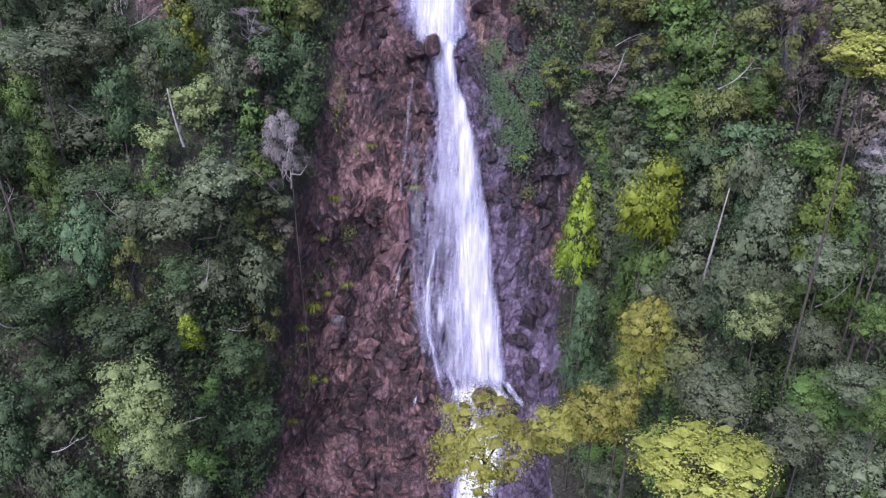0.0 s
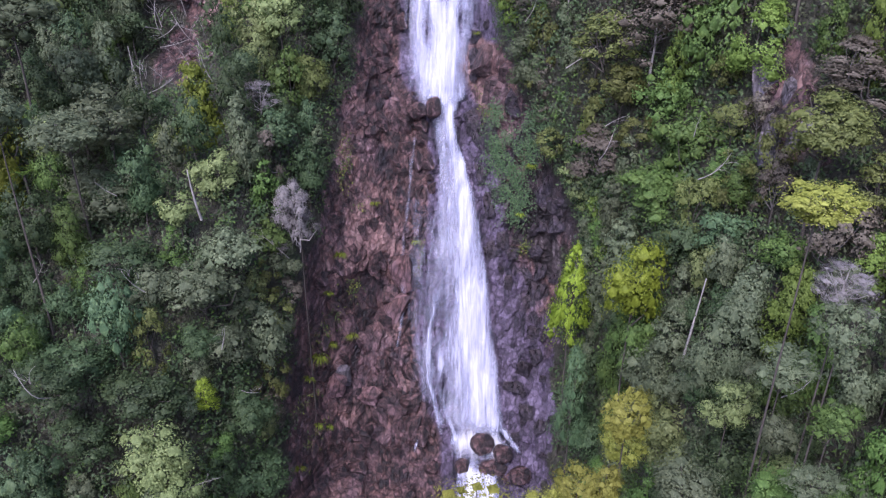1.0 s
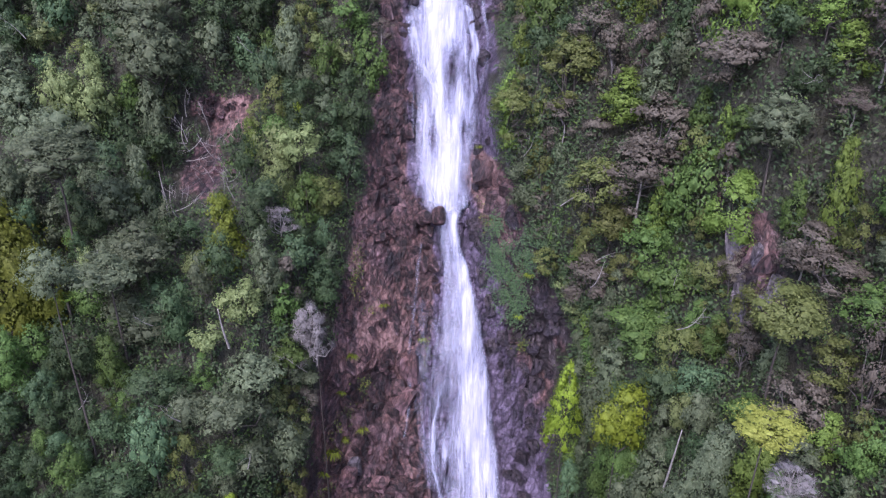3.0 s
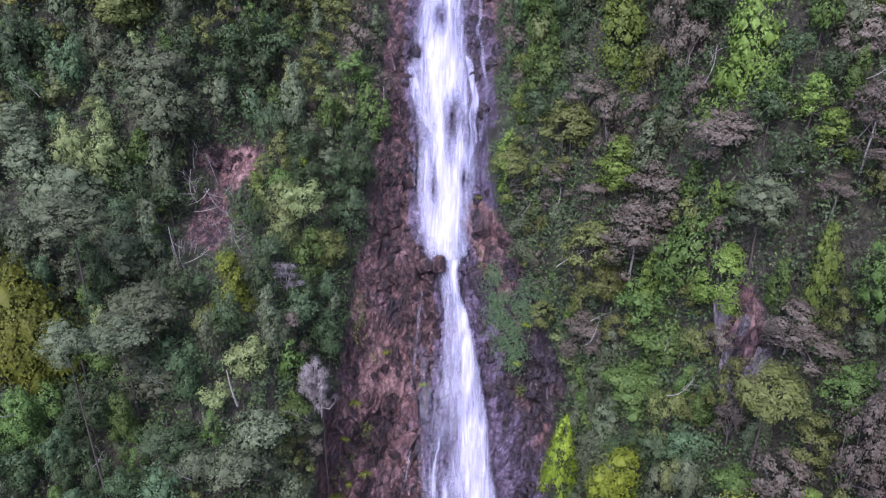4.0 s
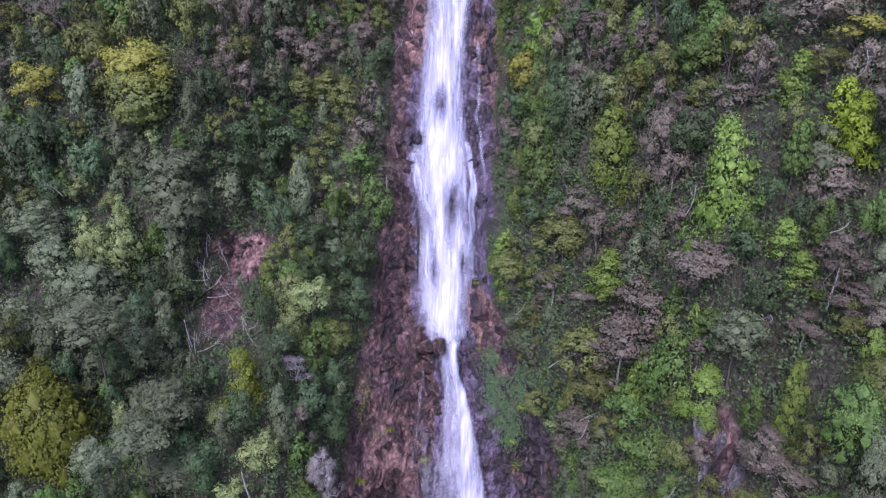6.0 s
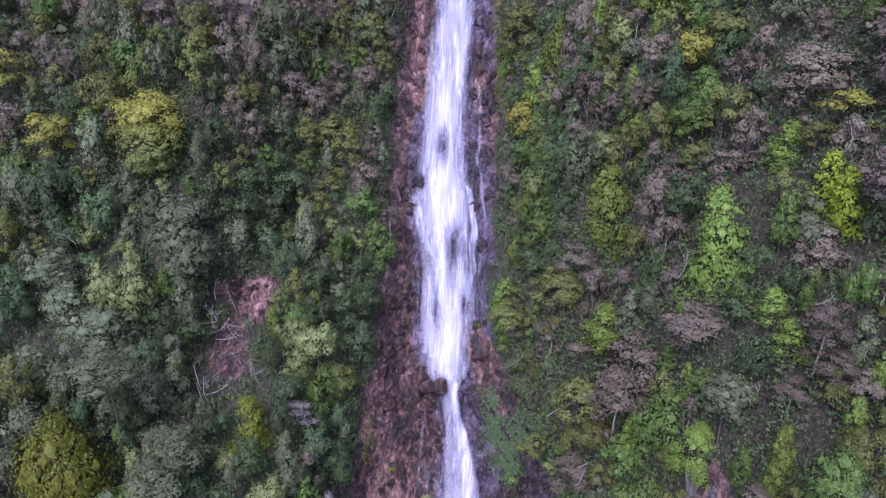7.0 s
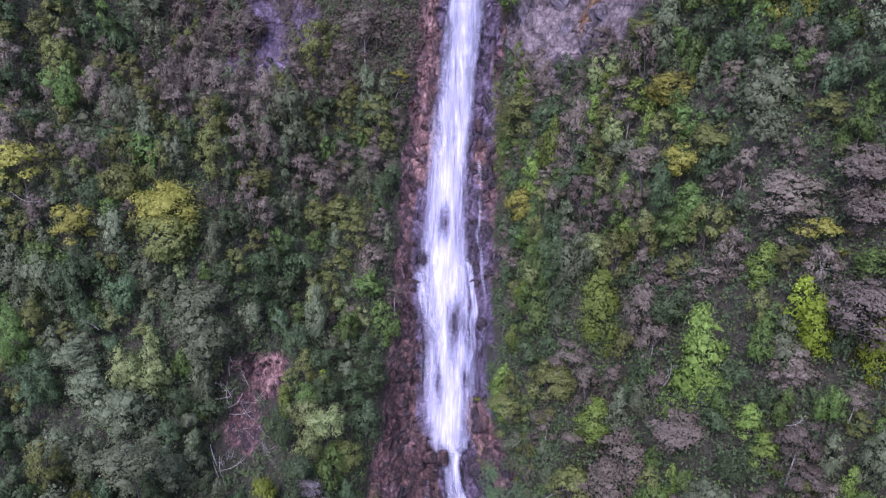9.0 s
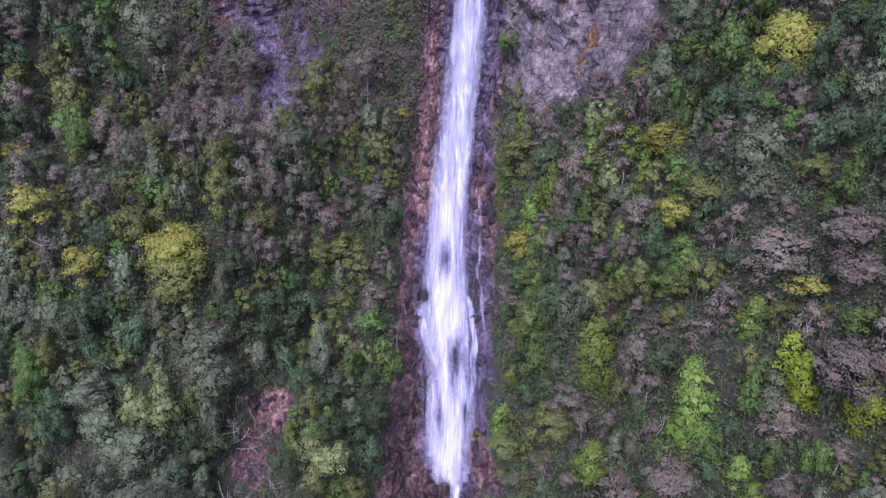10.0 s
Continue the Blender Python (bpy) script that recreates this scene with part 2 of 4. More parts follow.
UPPER = [
    (73.8, 74.3, 77.2, 82.6, 81, 84.5, 82, 69.9, 61.6, 60, 48.1, 40.3, 22.8),
    (81.7, 80, 79.6, 87.9, 86.5, 89.5, 90, 88, 64.4, 63.4, 51.3, 47, 28.3),
    (86.6, 85.5, 89.4, 102.1, 101, 103.5, 104, 101.9, 73.2, 73.1, 62.2, 54.8, 34.3),
    (97.1, 108.7, 112.9, 111.6, 107, 107, 107, 106.5, 96, 93, 79.3, 63.1, 44),
    (116.1, 123.1, 120.4, 115.7, 112, 110.5, 110.7, 112, 111.4, 114.6, 105.3, 91.6, 60.5)]
FACE = np.array(LOWER + UPPER, float)


def hermite(knots, values, q):
    """Smooth curve through values (knots first) at q; one value column per q, or shared."""
    q = np.clip(q, knots[0], knots[-1])
    i = np.clip(np.searchsorted(knots, q, side="right") - 1, 0, len(knots) - 2)
    slopes = np.gradient(values, knots, axis=0) * 0.8
    h = knots[i + 1] - knots[i]
    t = (q - knots[i]) / h
    pick = (lambda a, k: a[k]) if values.ndim == 1 else (lambda a, k: a[k, np.arange(len(q))])
    return ((2 * t**3 - 3 * t**2 + 1) * pick(values, i) + (t**3 - 2 * t**2 + t) * h * pick(slopes, i)
            + (3 * t**2 - 2 * t**3) * pick(values, i + 1) + (t**3 - t**2) * h * pick(slopes, i + 1))


def face(x, z):
    """Depth y of the bare face at x, z (arrays)."""
    x, z = np.atleast_1d(np.asarray(x, float)), np.atleast_1d(np.asarray(z, float))
    rows = np.array([hermite(COLS, row, x) for row in FACE])
    return hermite(LEVELS, rows, z)


# -- small builders --
def part(name, data, mat, parent=None, label=""):
    ob = new(name, data)
    if mat is not None and not data.materials:
        data.materials.append(mat)
    if parent is not None:
        ob.parent = parent
    if label:
        tagged(ob, label)
    return ob


def mesh_of(name, verts, faces, mat=None, smooth=False):
    me = bpy.data.meshes.new(name)
    me.from_pydata([tuple(v) for v in verts], [], [tuple(f) for f in faces])
    if smooth:
        me.shade_smooth()
    if mat is not None:
        me.materials.append(mat)
    return me


def leaf_mesh(name, corners, mat=None, soft=None):
    """A mesh of loose triangles from an array (n, 3, 3); soft: normals (n, 3, 3) of the curved leaf masses."""
    n = len(corners)
    me = bpy.data.meshes.new(name)
    me.vertices.add(3 * n)
    me.vertices.foreach_set("co", np.ascontiguousarray(corners, np.float32).ravel())
    me.loops.add(3 * n)
    me.loops.foreach_set("vertex_index", np.arange(3 * n, dtype=np.int32))
    me.polygons.add(n)
    me.polygons.foreach_set("loop_start", np.arange(0, 3 * n, 3, dtype=np.int32))
    me.update()
    me.validate()
    if soft is not None:
        me.shade_smooth()
        normals = me.attributes.new("custom_normal", "FLOAT_VECTOR", "POINT")
        normals.data.foreach_set("vector", soft.astype(np.float32).ravel())
        me.update()
    if mat is not None:
        me.materials.append(mat)
    return me


def unit(v):
    return v / np.maximum(np.linalg.norm(v, axis=-1, keepdims=True), 1e-9)


def leaf_clumps(rng, centres, normals, length, width):
    """Pointed clumps of leaves at centres, facing about along normals."""
    n = len(centres)
    t = unit(np.cross(normals, rng.normal(size=(n, 3))))
    s = np.cross(normals, t)
    L = length * rng.uniform(0.6, 1.4, (n, 1))
    W = width * rng.uniform(0.6, 1.4, (n, 1))
    return np.stack([centres - t * L * rng.uniform(0.1, 0.5, (n, 1)) + s * W * 0.5, centres - t * L * 0.45 - s * W * 0.5, centres + t * L * 0.6], axis=1)


def tube(bm_verts, bm_faces, path, radii, sides=5):
    """Adds a tapered tube along path to the lists of vertices and faces."""
    path = np.asarray(path, float)
    start = len(bm_verts)
    for k, p in enumerate(path):
        d = unit((path[min(k + 1, len(path) - 1)] - path[max(k - 1, 0)])[None])[0]
        a = unit(np.cross(d, (0.3, 0.9, 0.2))[None])[0]
        b = np.cross(d, a)
        for j in range(sides):
            w = 2 * math.pi * j / sides
            bm_verts.append(p + radii[k] * (math.cos(w) * a + math.sin(w) * b))
    for k in range(len(path) - 1):
        for j in range(sides):
            j2 = (j + 1) % sides
            bm_faces.append((start + k * sides + j, start + k * sides + j2, start + (k + 1) * sides + j2, start + (k + 1) * sides + j))
    bm_faces.append(tuple(start + (len(path) - 1) * sides + j for j in range(sides)))


# -- the ground: one sheet from the valley floor up the face to the plateau --
FALL_Z = np.array([1, 3, 6, 10, 14.5, 18.5, 21.5, 25, 28, 30, 32.4, 34, 36, 40, 44, 48, 53, 57, 62, 68, 77, 85, 93, 108], float)
FALL_L = np.array([1.0, 0.1, -1.2, -1.9, -1.8, -1.0, -0.7, -0.7, -0.7, -1.1, -1.3, -2.9, -3.9, -4.1, -4.2, -4.4, -5.1, -5.2, -4.5, -3.6, -2.5, -1.7, -0.8, 0.4], float)
FALL_R = np.array([7.0, 6.6, 6.2, 5.7, 5.1, 4.6, 4.0, 3.2, 2.4, 1.5, 1.1, 2.1, 2.6, 3.1, 3.4, 2.8, 2.3, 2.0, 2.0, 2.8, 3.1, 4.3, 4.6, 5.5], float)
EDGE_Z = np.array([-5, 5, 15, 25, 35, 45, 55, 65, 75, 100], float)
EDGE_L = np.array([-14.3, -14.6, -14.2, -11.9, -10.1, -8.7, -8.4, -8.2, -6.3, -4.6], float)
EDGE_R = np.array([11, 11.3, 12.0, 13.0, 7.3, 4.2, 6.0, 6.6, 6.8, 7.5], float)


def wobble(x, z, k):
    """Uneven outline for patches, about -1 to 1."""
    return (np.sin(x * 1.1 * k + 1.3 * np.sin(z * 0.9 * k)) + np.sin(z * 1.4 * k + 2 + 1.1 * np.sin(x * 1.7 * k)) + 0.6 * np.sin(x * 3.1 * k + z * 2.3 * k)) / 2.6


def patch(x, z, cx, cz, rx, rz):
    return np.clip(1.6 - 1.3 * np.hypot((x - cx) / rx, (z - cz) / rz) + 0.5 * wobble(x, z, 0.7), 0, 1)


def cliff(x, z):
    """The bare pale wall high beside the fall."""
    low = 76.5 + np.maximum(0, x - 13) * 1.0 + np.maximum(0, 13 - x) * 0.9 + 1.5 * wobble(x, z, 0.5)
    return np.clip((z - low) / 2 + 0.5, 0, 1) * np.clip((x - 6.5) / 1.5, 0, 1) * np.clip((27 - x) / 2, 0, 1)


def bareness(x, z):
    """1 on open rock, 0 under the forest."""
    lo, hi = np.interp(z, EDGE_Z, EDGE_L), np.interp(z, EDGE_Z, EDGE_R)
    d = np.minimum(x - lo, hi - x) + 0.7 * wobble(x, z, 0.8)
    b = np.maximum(np.clip(d / 1.5 + 0.5, 0, 1), cliff(x, z))
    for p in ((-25.8, 42.8, 4.2, 3.0), (-27.0, 38.4, 2.6, 3.2), (22.9, 40.5, 1.5, 3.6), (-32, 87, 3.6, 10), (-37, 92, 4, 6), (-26, 88, 2.2, 7), (-27, 78, 1.2, 4), (-30, 80, 3.6, 7), (-24, 82, 2.6, 6), (-35, 78, 1.6, 4), (-20, 93, 4, 5), (33, 44, 2.4, 2.4), (-40, 86, 1.2, 4)):
        b = np.maximum(b, patch(x, z, *p))
    return b


def rustiness(x, z):
    """1 on iron-red rock."""
    spots = ((4.9, 36.4, 3.2, 3.8), (-4.6, 15.6, 1.5, 3.6), (-3.7, 77, 1.5, 11), (-4.6, 66, 1.6, 5), (-25.0, 43.4, 2.6, 1.6), (4.0, 64, 1.0, 4), (-8.5, 20, 2.5, 4))
    return np.clip(sum(patch(x, z, *p) for p in spots), 0, 1)


def dampness(x, z):
    """1 on rock wetted by the fall and its spray, and on the purple-blue high left wall."""
    right = np.interp(z, FALL_Z, FALL_R)
    left = np.interp(z, FALL_Z, FALL_L)
    out = np.maximum(x - right, left - x)
    reach = np.where(x > right, np.interp(z, [10, 19], [11.0, 4.5]), 1.6)
    return np.clip(np.clip(1.15 - out / reach, 0, 1) - rustiness(x, z), 0, 1) + patch(x, z, -29, 85, 9, 14)


def rough_face(x, z, bare):
    """Relief of the rock in metres, outwards: broken blocks, ledges and steep joints."""
    w = noise.fractal(Vector((x * 0.13, 0.0, z * 0.11)), 1.0, 2.0, 5)
    if bare < 0.05:
        return w * 0.9
    p = Vector((x + w * 1.2, 3.1, z * 0.62 + x * 0.35 + w))
    a = noise.voronoi(p * 0.42)[0]
    b = noise.voronoi(p * 1.05)[0]
    c = noise.voronoi(p * 2.3)[0]
    big = noise.cell(p * 0.5) * 0.5 - 0.7 * max(0.0, 0.22 - (a[1] - a[0])) * 4
    mid = (b[1] - b[0]) * 0.55
    return (w * 1.1 + big * 0.6 + mid + (c[1] - c[0]) * 0.28 - 0.3) * bare + w * 0.9 * (1 - bare)


def build_ground():
    xs = np.concatenate([[-3000, -1000, -400, -220, -150, -115, -95, -84], np.arange(-76, -20, 0.9), np.arange(-20, 18, 0.29), np.arange(18, 62, 0.9), [66, 75, 90, 120, 180, 300, 900, 3000]])
    low = np.concatenate([[3000, 1200, 600, 350, 220, 150, 110, 85, 68, 56, 46, 38, 31, 25, 22, 20], np.arange(18.5, 0.2, -0.5)])
    zs = np.arange(0, 104, 0.34)
    high = np.array([2, 5, 9, 14, 20, 30, 50, 90, 200, 600, 3000])
    verts, bare = [], []
    for s in low:
        y0 = face(xs, np.zeros_like(xs))
        for x, y in zip(xs, y0):
            z = -13 * (1 - math.exp(-s / 28)) + 0.8 * noise.fractal(Vector((x * 0.08, s * 0.08, 0)), 1.0, 2.0, 3)
            b = 1.0 if s < 20 and -16 < x < 10 else 0.0
            rise = rough_face(x, -s * 0.8, b) if s < 22 else 0.0
            verts.append((x, y - s - rise * 0.5, z + rise * (0.6 if s > 1.5 else 0.2)))
            bare.append(b)
    for z in zs:
        ys = face(xs, np.full_like(xs, z))
        bs = bareness(xs, np.full_like(xs, z))
        for x, y, b in zip(xs, ys, bs):
            rise = rough_face(x, z, b)
            if z > 74 and x > 6:
                rise += (1.9 * noise.ridged_multi_fractal(Vector((x * 0.2 + z * 0.16, 0, z * 0.07 - x * 0.05)), 0.9, 2.2, 5, 1.0, 2.0) - 1.9) * b
            verts.append((x, y - rise, z))
            bare.append(float(b))
    yt = face(xs, np.full_like(xs, 104.0))
    for s in high:
        for x, y in zip(xs, yt):
            verts.append((x, y + s * 0.8, 104 + 24 * (1 - math.exp(-s / 16)) + 1.2 * noise.fractal(Vector((x * 0.05, s * 0.05, 4)), 1.0, 2.0, 3)))
            bare.append(0.0)
    w, h = len(xs), len(low) + len(zs) + len(high)
    faces = [(j * w + i, j * w + i + 1, (j + 1) * w + i + 1, (j + 1) * w + i) for j in range(h - 1) for i in range(w - 1)]
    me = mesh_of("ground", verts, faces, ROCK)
    a = me.attributes.new("bare", "FLOAT", "POINT")
    a.data.foreach_set("value", np.array(bare, np.float32))
    co = np.array(verts)
    # last patch: dark rock right of the fall, recess shade included in its colour
    for key, value in (("damp_sheen", dampness(co[:, 0], co[:, 2])), ("rust", rustiness(co[:, 0], co[:, 2])), ("pale", cliff(co[:, 0], co[:, 2])), ("dark_recess", patch(co[:, 0], co[:, 2], 10.2, 24.5, 3.6, 8.0))):
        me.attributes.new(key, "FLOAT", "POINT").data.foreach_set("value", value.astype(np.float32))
    return tagged(new("ground", me), "steep brown rock face and forest floor", "ground", kind="structure")


ground = build_ground()


# -- the waterfall --
def floor_z(s):
    """Height of the stream bed s metres before the foot of the face."""
    return -13 * (1 - math.exp(-s / 28))


def flow_mesh(name, parent, line, out, mat, seed, body, label="", fade=2.0):
    """A sheet of water; line: rows of (left, right, z, distance before the face); out: how far it stands off."""
    us = np.linspace(-1, 1, 17)
    verts, flow, dense = [], [], []
    for k, (lo, hi, z, before) in enumerate(line):
        x = (lo + hi) / 2 + (hi - lo) / 2 * us
        y = face(x, np.full_like(x, max(z, 0.0))) - before
        ends = min(1.0, k * 0.5 / fade, (len(line) - 1 - k) * 0.5 / fade)
        for u, xx, yy in zip(us, x, y):
            w = noise.fractal(Vector((xx * 0.8, z * 0.16, seed)), 1.0, 2.0, 3)
            swell = out * (1 - 0.5 * u * u) + 0.5 * w
            verts.append((xx + 0.22 * w, yy - swell - 0.35, z + (0.75 + 0.3 * w if before > 0 else 0.0)))
            flow.append((xx + seed * 7.3, z - before + seed * 11.0))
            hole = 0.0
            for cx, cz, rx, rz, deep in GAPS:
                hole = max(hole, deep * max(0.0, 1 - math.hypot((xx - cx) / rx, (z - cz) / rz)))
            dense.append(body * (1 - abs(u) ** 4.5) - 0.8 * (1 - ends) - hole)
    w = len(us)
    faces = [(j * w + i, j * w + i + 1, (j + 1) * w + i + 1, (j + 1) * w + i) for j in range(len(line) - 1) for i in range(w - 1)]
    me = mesh_of(name, verts, faces, mat, True)
    uv = me.uv_layers.new(name="flow")
    for loop in me.loops:
        uv.data[loop.index].uv = flow[loop.vertex_index]
    me.attributes.new("body", "FLOAT", "POINT").data.foreach_set("value", np.array(dense, np.float32))
    return part(name, me, None, parent, label)


# where the sheet tears open over the rock: x, z, half width, half height, depth
GAPS = ((0.3, 47.2, 1.5, 4.2, 0.6), (0.1, 45.0, 1.2, 3.0, 0.35), (-4.4, 54.8, 0.9, 0.9, 0.8), (-0.2, 12.0, 1.6, 6.0, 0.28), (0.2, 6.5, 1.2, 3.5, 0.25), (-1.5, 58.5, 1.0, 2.5, 0.6), (1.6, 41, 0.6, 3, 0.4), (-2.0, 40, 0.7, 3, 0.45))


def fall_line(z0, z1, side0, side1):
    rows = []
    for z in np.arange(z1, z0, -0.5):
        lo, hi = np.interp(z, FALL_Z, FALL_L), np.interp(z, FALL_Z, FALL_R)
        mid, half = (lo + hi) / 2, (hi - lo) / 2
        rows.append((mid + half * side0, mid + half * side1, z, 0.0))
    return rows


def strand(points, width):
    """A narrow run of water through (x, z) points."""
    zs, xs = [p[1] for p in points][::-1], [p[0] for p in points][::-1]
    rows = []
    for z in np.arange(points[0][1], points[-1][1], -0.5):
        x = float(np.interp(z, zs, xs)) + 0.3 * noise.noise(Vector((points[0][0], z * 0.5, 3.0)))
        rows.append((x - width * 0.8, x + width * 0.8, z, 0.0))
    return rows


fall = tagged(new("waterfall"), "tall white waterfall streaming down brown rock", "waterfall")
flow_mesh("upper_sheet", fall, fall_line(32.4, 108, -1.08, 1.08), 0.4, WATER, 1, 0.76, fade=1.2)
flow_mesh("upper_core", fall, fall_line(32.4, 108, -0.72, 0.78), 0.9, WATER, 2, 0.84, fade=1.2)
flow_mesh("lower_sheet", fall, fall_line(1, 35, -1.08, 1.05), 0.4, WATER, 3, 0.66)
flow_mesh("lower_core", fall, fall_line(1.2, 35, -0.2, 1.02), 0.9, WATER, 4, 0.85)
flow_mesh("spray", fall, fall_line(1, 108, -1.4, 1.25), 1.3, VEIL, 5, 0.8, "thin drifting spray")
flow_mesh("wall_spray", fall, [(-5.5 + 0.05 * (26 - z), 2.0, z, 0.0) for z in np.arange(26, 3, -0.5)], 1.0, VEIL, 16, 0.58, "thin spray drifting along the wall")
flow_mesh("foot_spray", fall, [(1.6 - 0.5 * (4 - z), 5.6 + 0.75 * (4 - z), z, 0.0) for z in np.arange(4, -0.4, -0.25)], 1.2, VEIL, 17, 1.3, "white splash at the foot of the fall", 4.0)
flow_mesh("ledge_spray", fall, [(-4.6, 2.4, z, 0.0) for z in np.arange(42, 32.6, -0.5)], 1.4, VEIL, 15, 0.75, "white spray bursting over the ledge")
for k, (points, width) in enumerate((
        (((-5.1, 54.0), (-4.5, 50.5), (-3.6, 48), (-1.8, 45.5), (-0.3, 43.5), (0.2, 41)), 0.9), (((1.6, 55), (2.5, 52.5), (2.8, 50), (2.6, 46), (1.9, 41)), 0.55), (((-0.9, 24), (-1.6, 17), (-2.0, 11), (-1.0, 5), (0.6, 1)), 0.3), (((-0.2, 16), (-1.4, 11), (-1.3, 7), (0.2, 2)), 0.5),
        (((-1.6, 10), (-0.5, 6.5), (0.9, 3), (1.5, 0.8)), 0.4), (((3.4, 66), (3.9, 60), (3.2, 55)), 0.35), (((-3.2, 31), (-3.6, 26), (-4.3, 20), (-4.2, 14), (-5.0, 9)), 0.3),
        (((3.3, 58), (4.2, 52), (3.4, 45)), 0.35), (((5.4, 4.0), (6.8, 2.4), (8.6, 0.9)), 0.7), (((4.6, 3), (5.2, 1.6), (5.8, 0.3)), 0.6), (((2.0, 3.2), (1.2, 1.6), (0.4, 0.2)), 0.8), (((-2.2, 2.5), (-3.0, 0.2)), 0.4))):
    flow_mesh("side_strand", fall, strand(points, width), 0.7, VEIL if width < 0.36 else WATER, 20 + k, 0.75, "thin side strand of white water", 1.0)
bed = []
for s in np.arange(0.2, 34, 0.5):
    mid = 3.6 - 0.09 * s + 0.8 * math.sin(s * 0.3)
    bed.append((mid - 2.6, mid + 2.0, floor_z(s), s))
stream = tagged(new("stream"), "white stream tumbling away below the fall", "stream")
flow_mesh("rapid", stream, bed, 0.15, WATER, 41, 1.0)


# -- loose and proud rocks --
def rock_mesh(seed, mat, points=30):
    """An angular block: the hull of points on a rough ellipsoid, edges slightly broken."""
    r = np.random.default_rng(seed)
    bm = bmesh.new()
    turn = Euler(r.uniform(-0.5, 0.5, 3)).to_matrix()
    for p in np.clip(r.normal(size=(points, 3)) * 0.75, -0.85, 0.85):
        bm.verts.new(turn @ Vector(p))
    hull = bmesh.ops.convex_hull(bm, input=bm.verts)
    bmesh.ops.delete(bm, geom=[g for g in hull["geom_interior"] if isinstance(g, bmesh.types.BMVert)], context="VERTS")
    bmesh.ops.recalc_face_normals(bm, faces=bm.faces)
    me = bpy.data.meshes.new("rock")
    bm.to_mesh(me)
    bm.free()
    me.materials.append(mat)
    return me


def boulder_mesh(seed, mat):
    """A water-worn boulder: a lumpy, rounded block with soft edges."""
    bm = bmesh.new()
    bmesh.ops.create_icosphere(bm, subdivisions=3, radius=1.0)
    for v in bm.verts:
        p = Vector(v.co)
        w = noise.fractal(p * 0.9 + Vector((seed, 0, 0)), 1.0, 2.0, 3)
        v.co = Vector([math.copysign(abs(q) ** 0.95, q) for q in p]) * (0.88 + 0.22 * w)
    me = bpy.data.meshes.new("boulder")
    bm.to_mesh(me)
    bm.free()
    me.shade_smooth()
    me.materials.append(mat)
    return me


BOULDERS = [boulder_mesh(3 + 5 * k, WET_ROCK) for k in range(4)]
ROCKS = {key: [rock_mesh(40 + 10 * i + k, mat) for k in range(5)] for i, (key, mat) in enumerate((("brown", ROCK_PIECE), ("wet", WET_ROCK), ("red", RED_ROCK), ("pale", PALE_ROCK), ("pink", PINK_ROCK)))}
BROWN_BOULDERS = [boulder_mesh(3 + 5 * k, ROCK_PIECE) for k in range(4)]
OCHRE = rock_mesh(91, SEEP)
rock_rng = np.random.default_rng(11)


def rock_at(key, x, z, size, sink=0.2, name="rock", parent=None, y=None):
    """A block set into the face at x, z; size: half width, half depth, half height."""
    yy = float(face(x, max(z, 0.0))[0]) + sink * size[1] if y is None else y
    ob = part(name, ROCKS[key][rock_rng.integers(5)], None, parent)
    ob.matrix_world = Matrix.LocRotScale((x, yy, z), Euler(rock_rng.uniform(-0.35, 0.35, 3)), size)
    return ob


for x, z, sx, sy, sz, what in ((-1.15, 33.1, 0.95, 1.0, 1.3, "rounded brown wet boulder on the lip of a ledge"), (-2.9, 32.6, 1.3, 0.9, 1.0, "brown wet rock on the ledge"), (-4.4, 54.7, 0.6, 0.9, 0.6, "dark wet knob parting the water"), (4.2, 2.0, 1.45, 1.3, 1.25, "wet brown boulder at the foot of the fall"),
                               (6.3, 1.3, 1.2, 1.2, 0.95, "wet brown boulder at the foot of the fall"), (2.2, -0.4, 1.0, 1.2, 1.1, "wet brown boulder at the foot of the fall"),
                               (5.0, -0.3, 1.7, 1.3, 1.0, "wet brown boulder at the foot of the fall"), (8.0, 0.0, 1.3, 1.2, 0.9, "wet brown boulder at the foot of the fall"), (7.0, -1.2, 1.3, 1.2, 0.9, "wet brown boulder below the fall"), (3.4, -1.6, 1.2, 1.2, 0.9, "wet brown boulder below the fall")):
    stone = tagged(rock_at("wet", x, z, (sx, sy, sz), -2.1 if x == -1.15 else -1.25 if x < 0 else -1.3, "boulder"), what, "boulder", group="wet boulders")
    stone.data = (BOULDERS if z > 50 else BROWN_BOULDERS)[rock_rng.integers(4)]

for k in range(60):
    x, s, size = rock_rng.uniform(-14, 9), rock_rng.uniform(0.5, 17), rock_rng.uniform(0.4, 1.2)
    rock_at("brown" if x < 0 else "wet", x, floor_z(s) + 0.1, (size, size * 0.9, size * rock_rng.uniform(0.6, 1.0)), 0, "rock", ground, float(face(x, 0.0)[0]) - s)

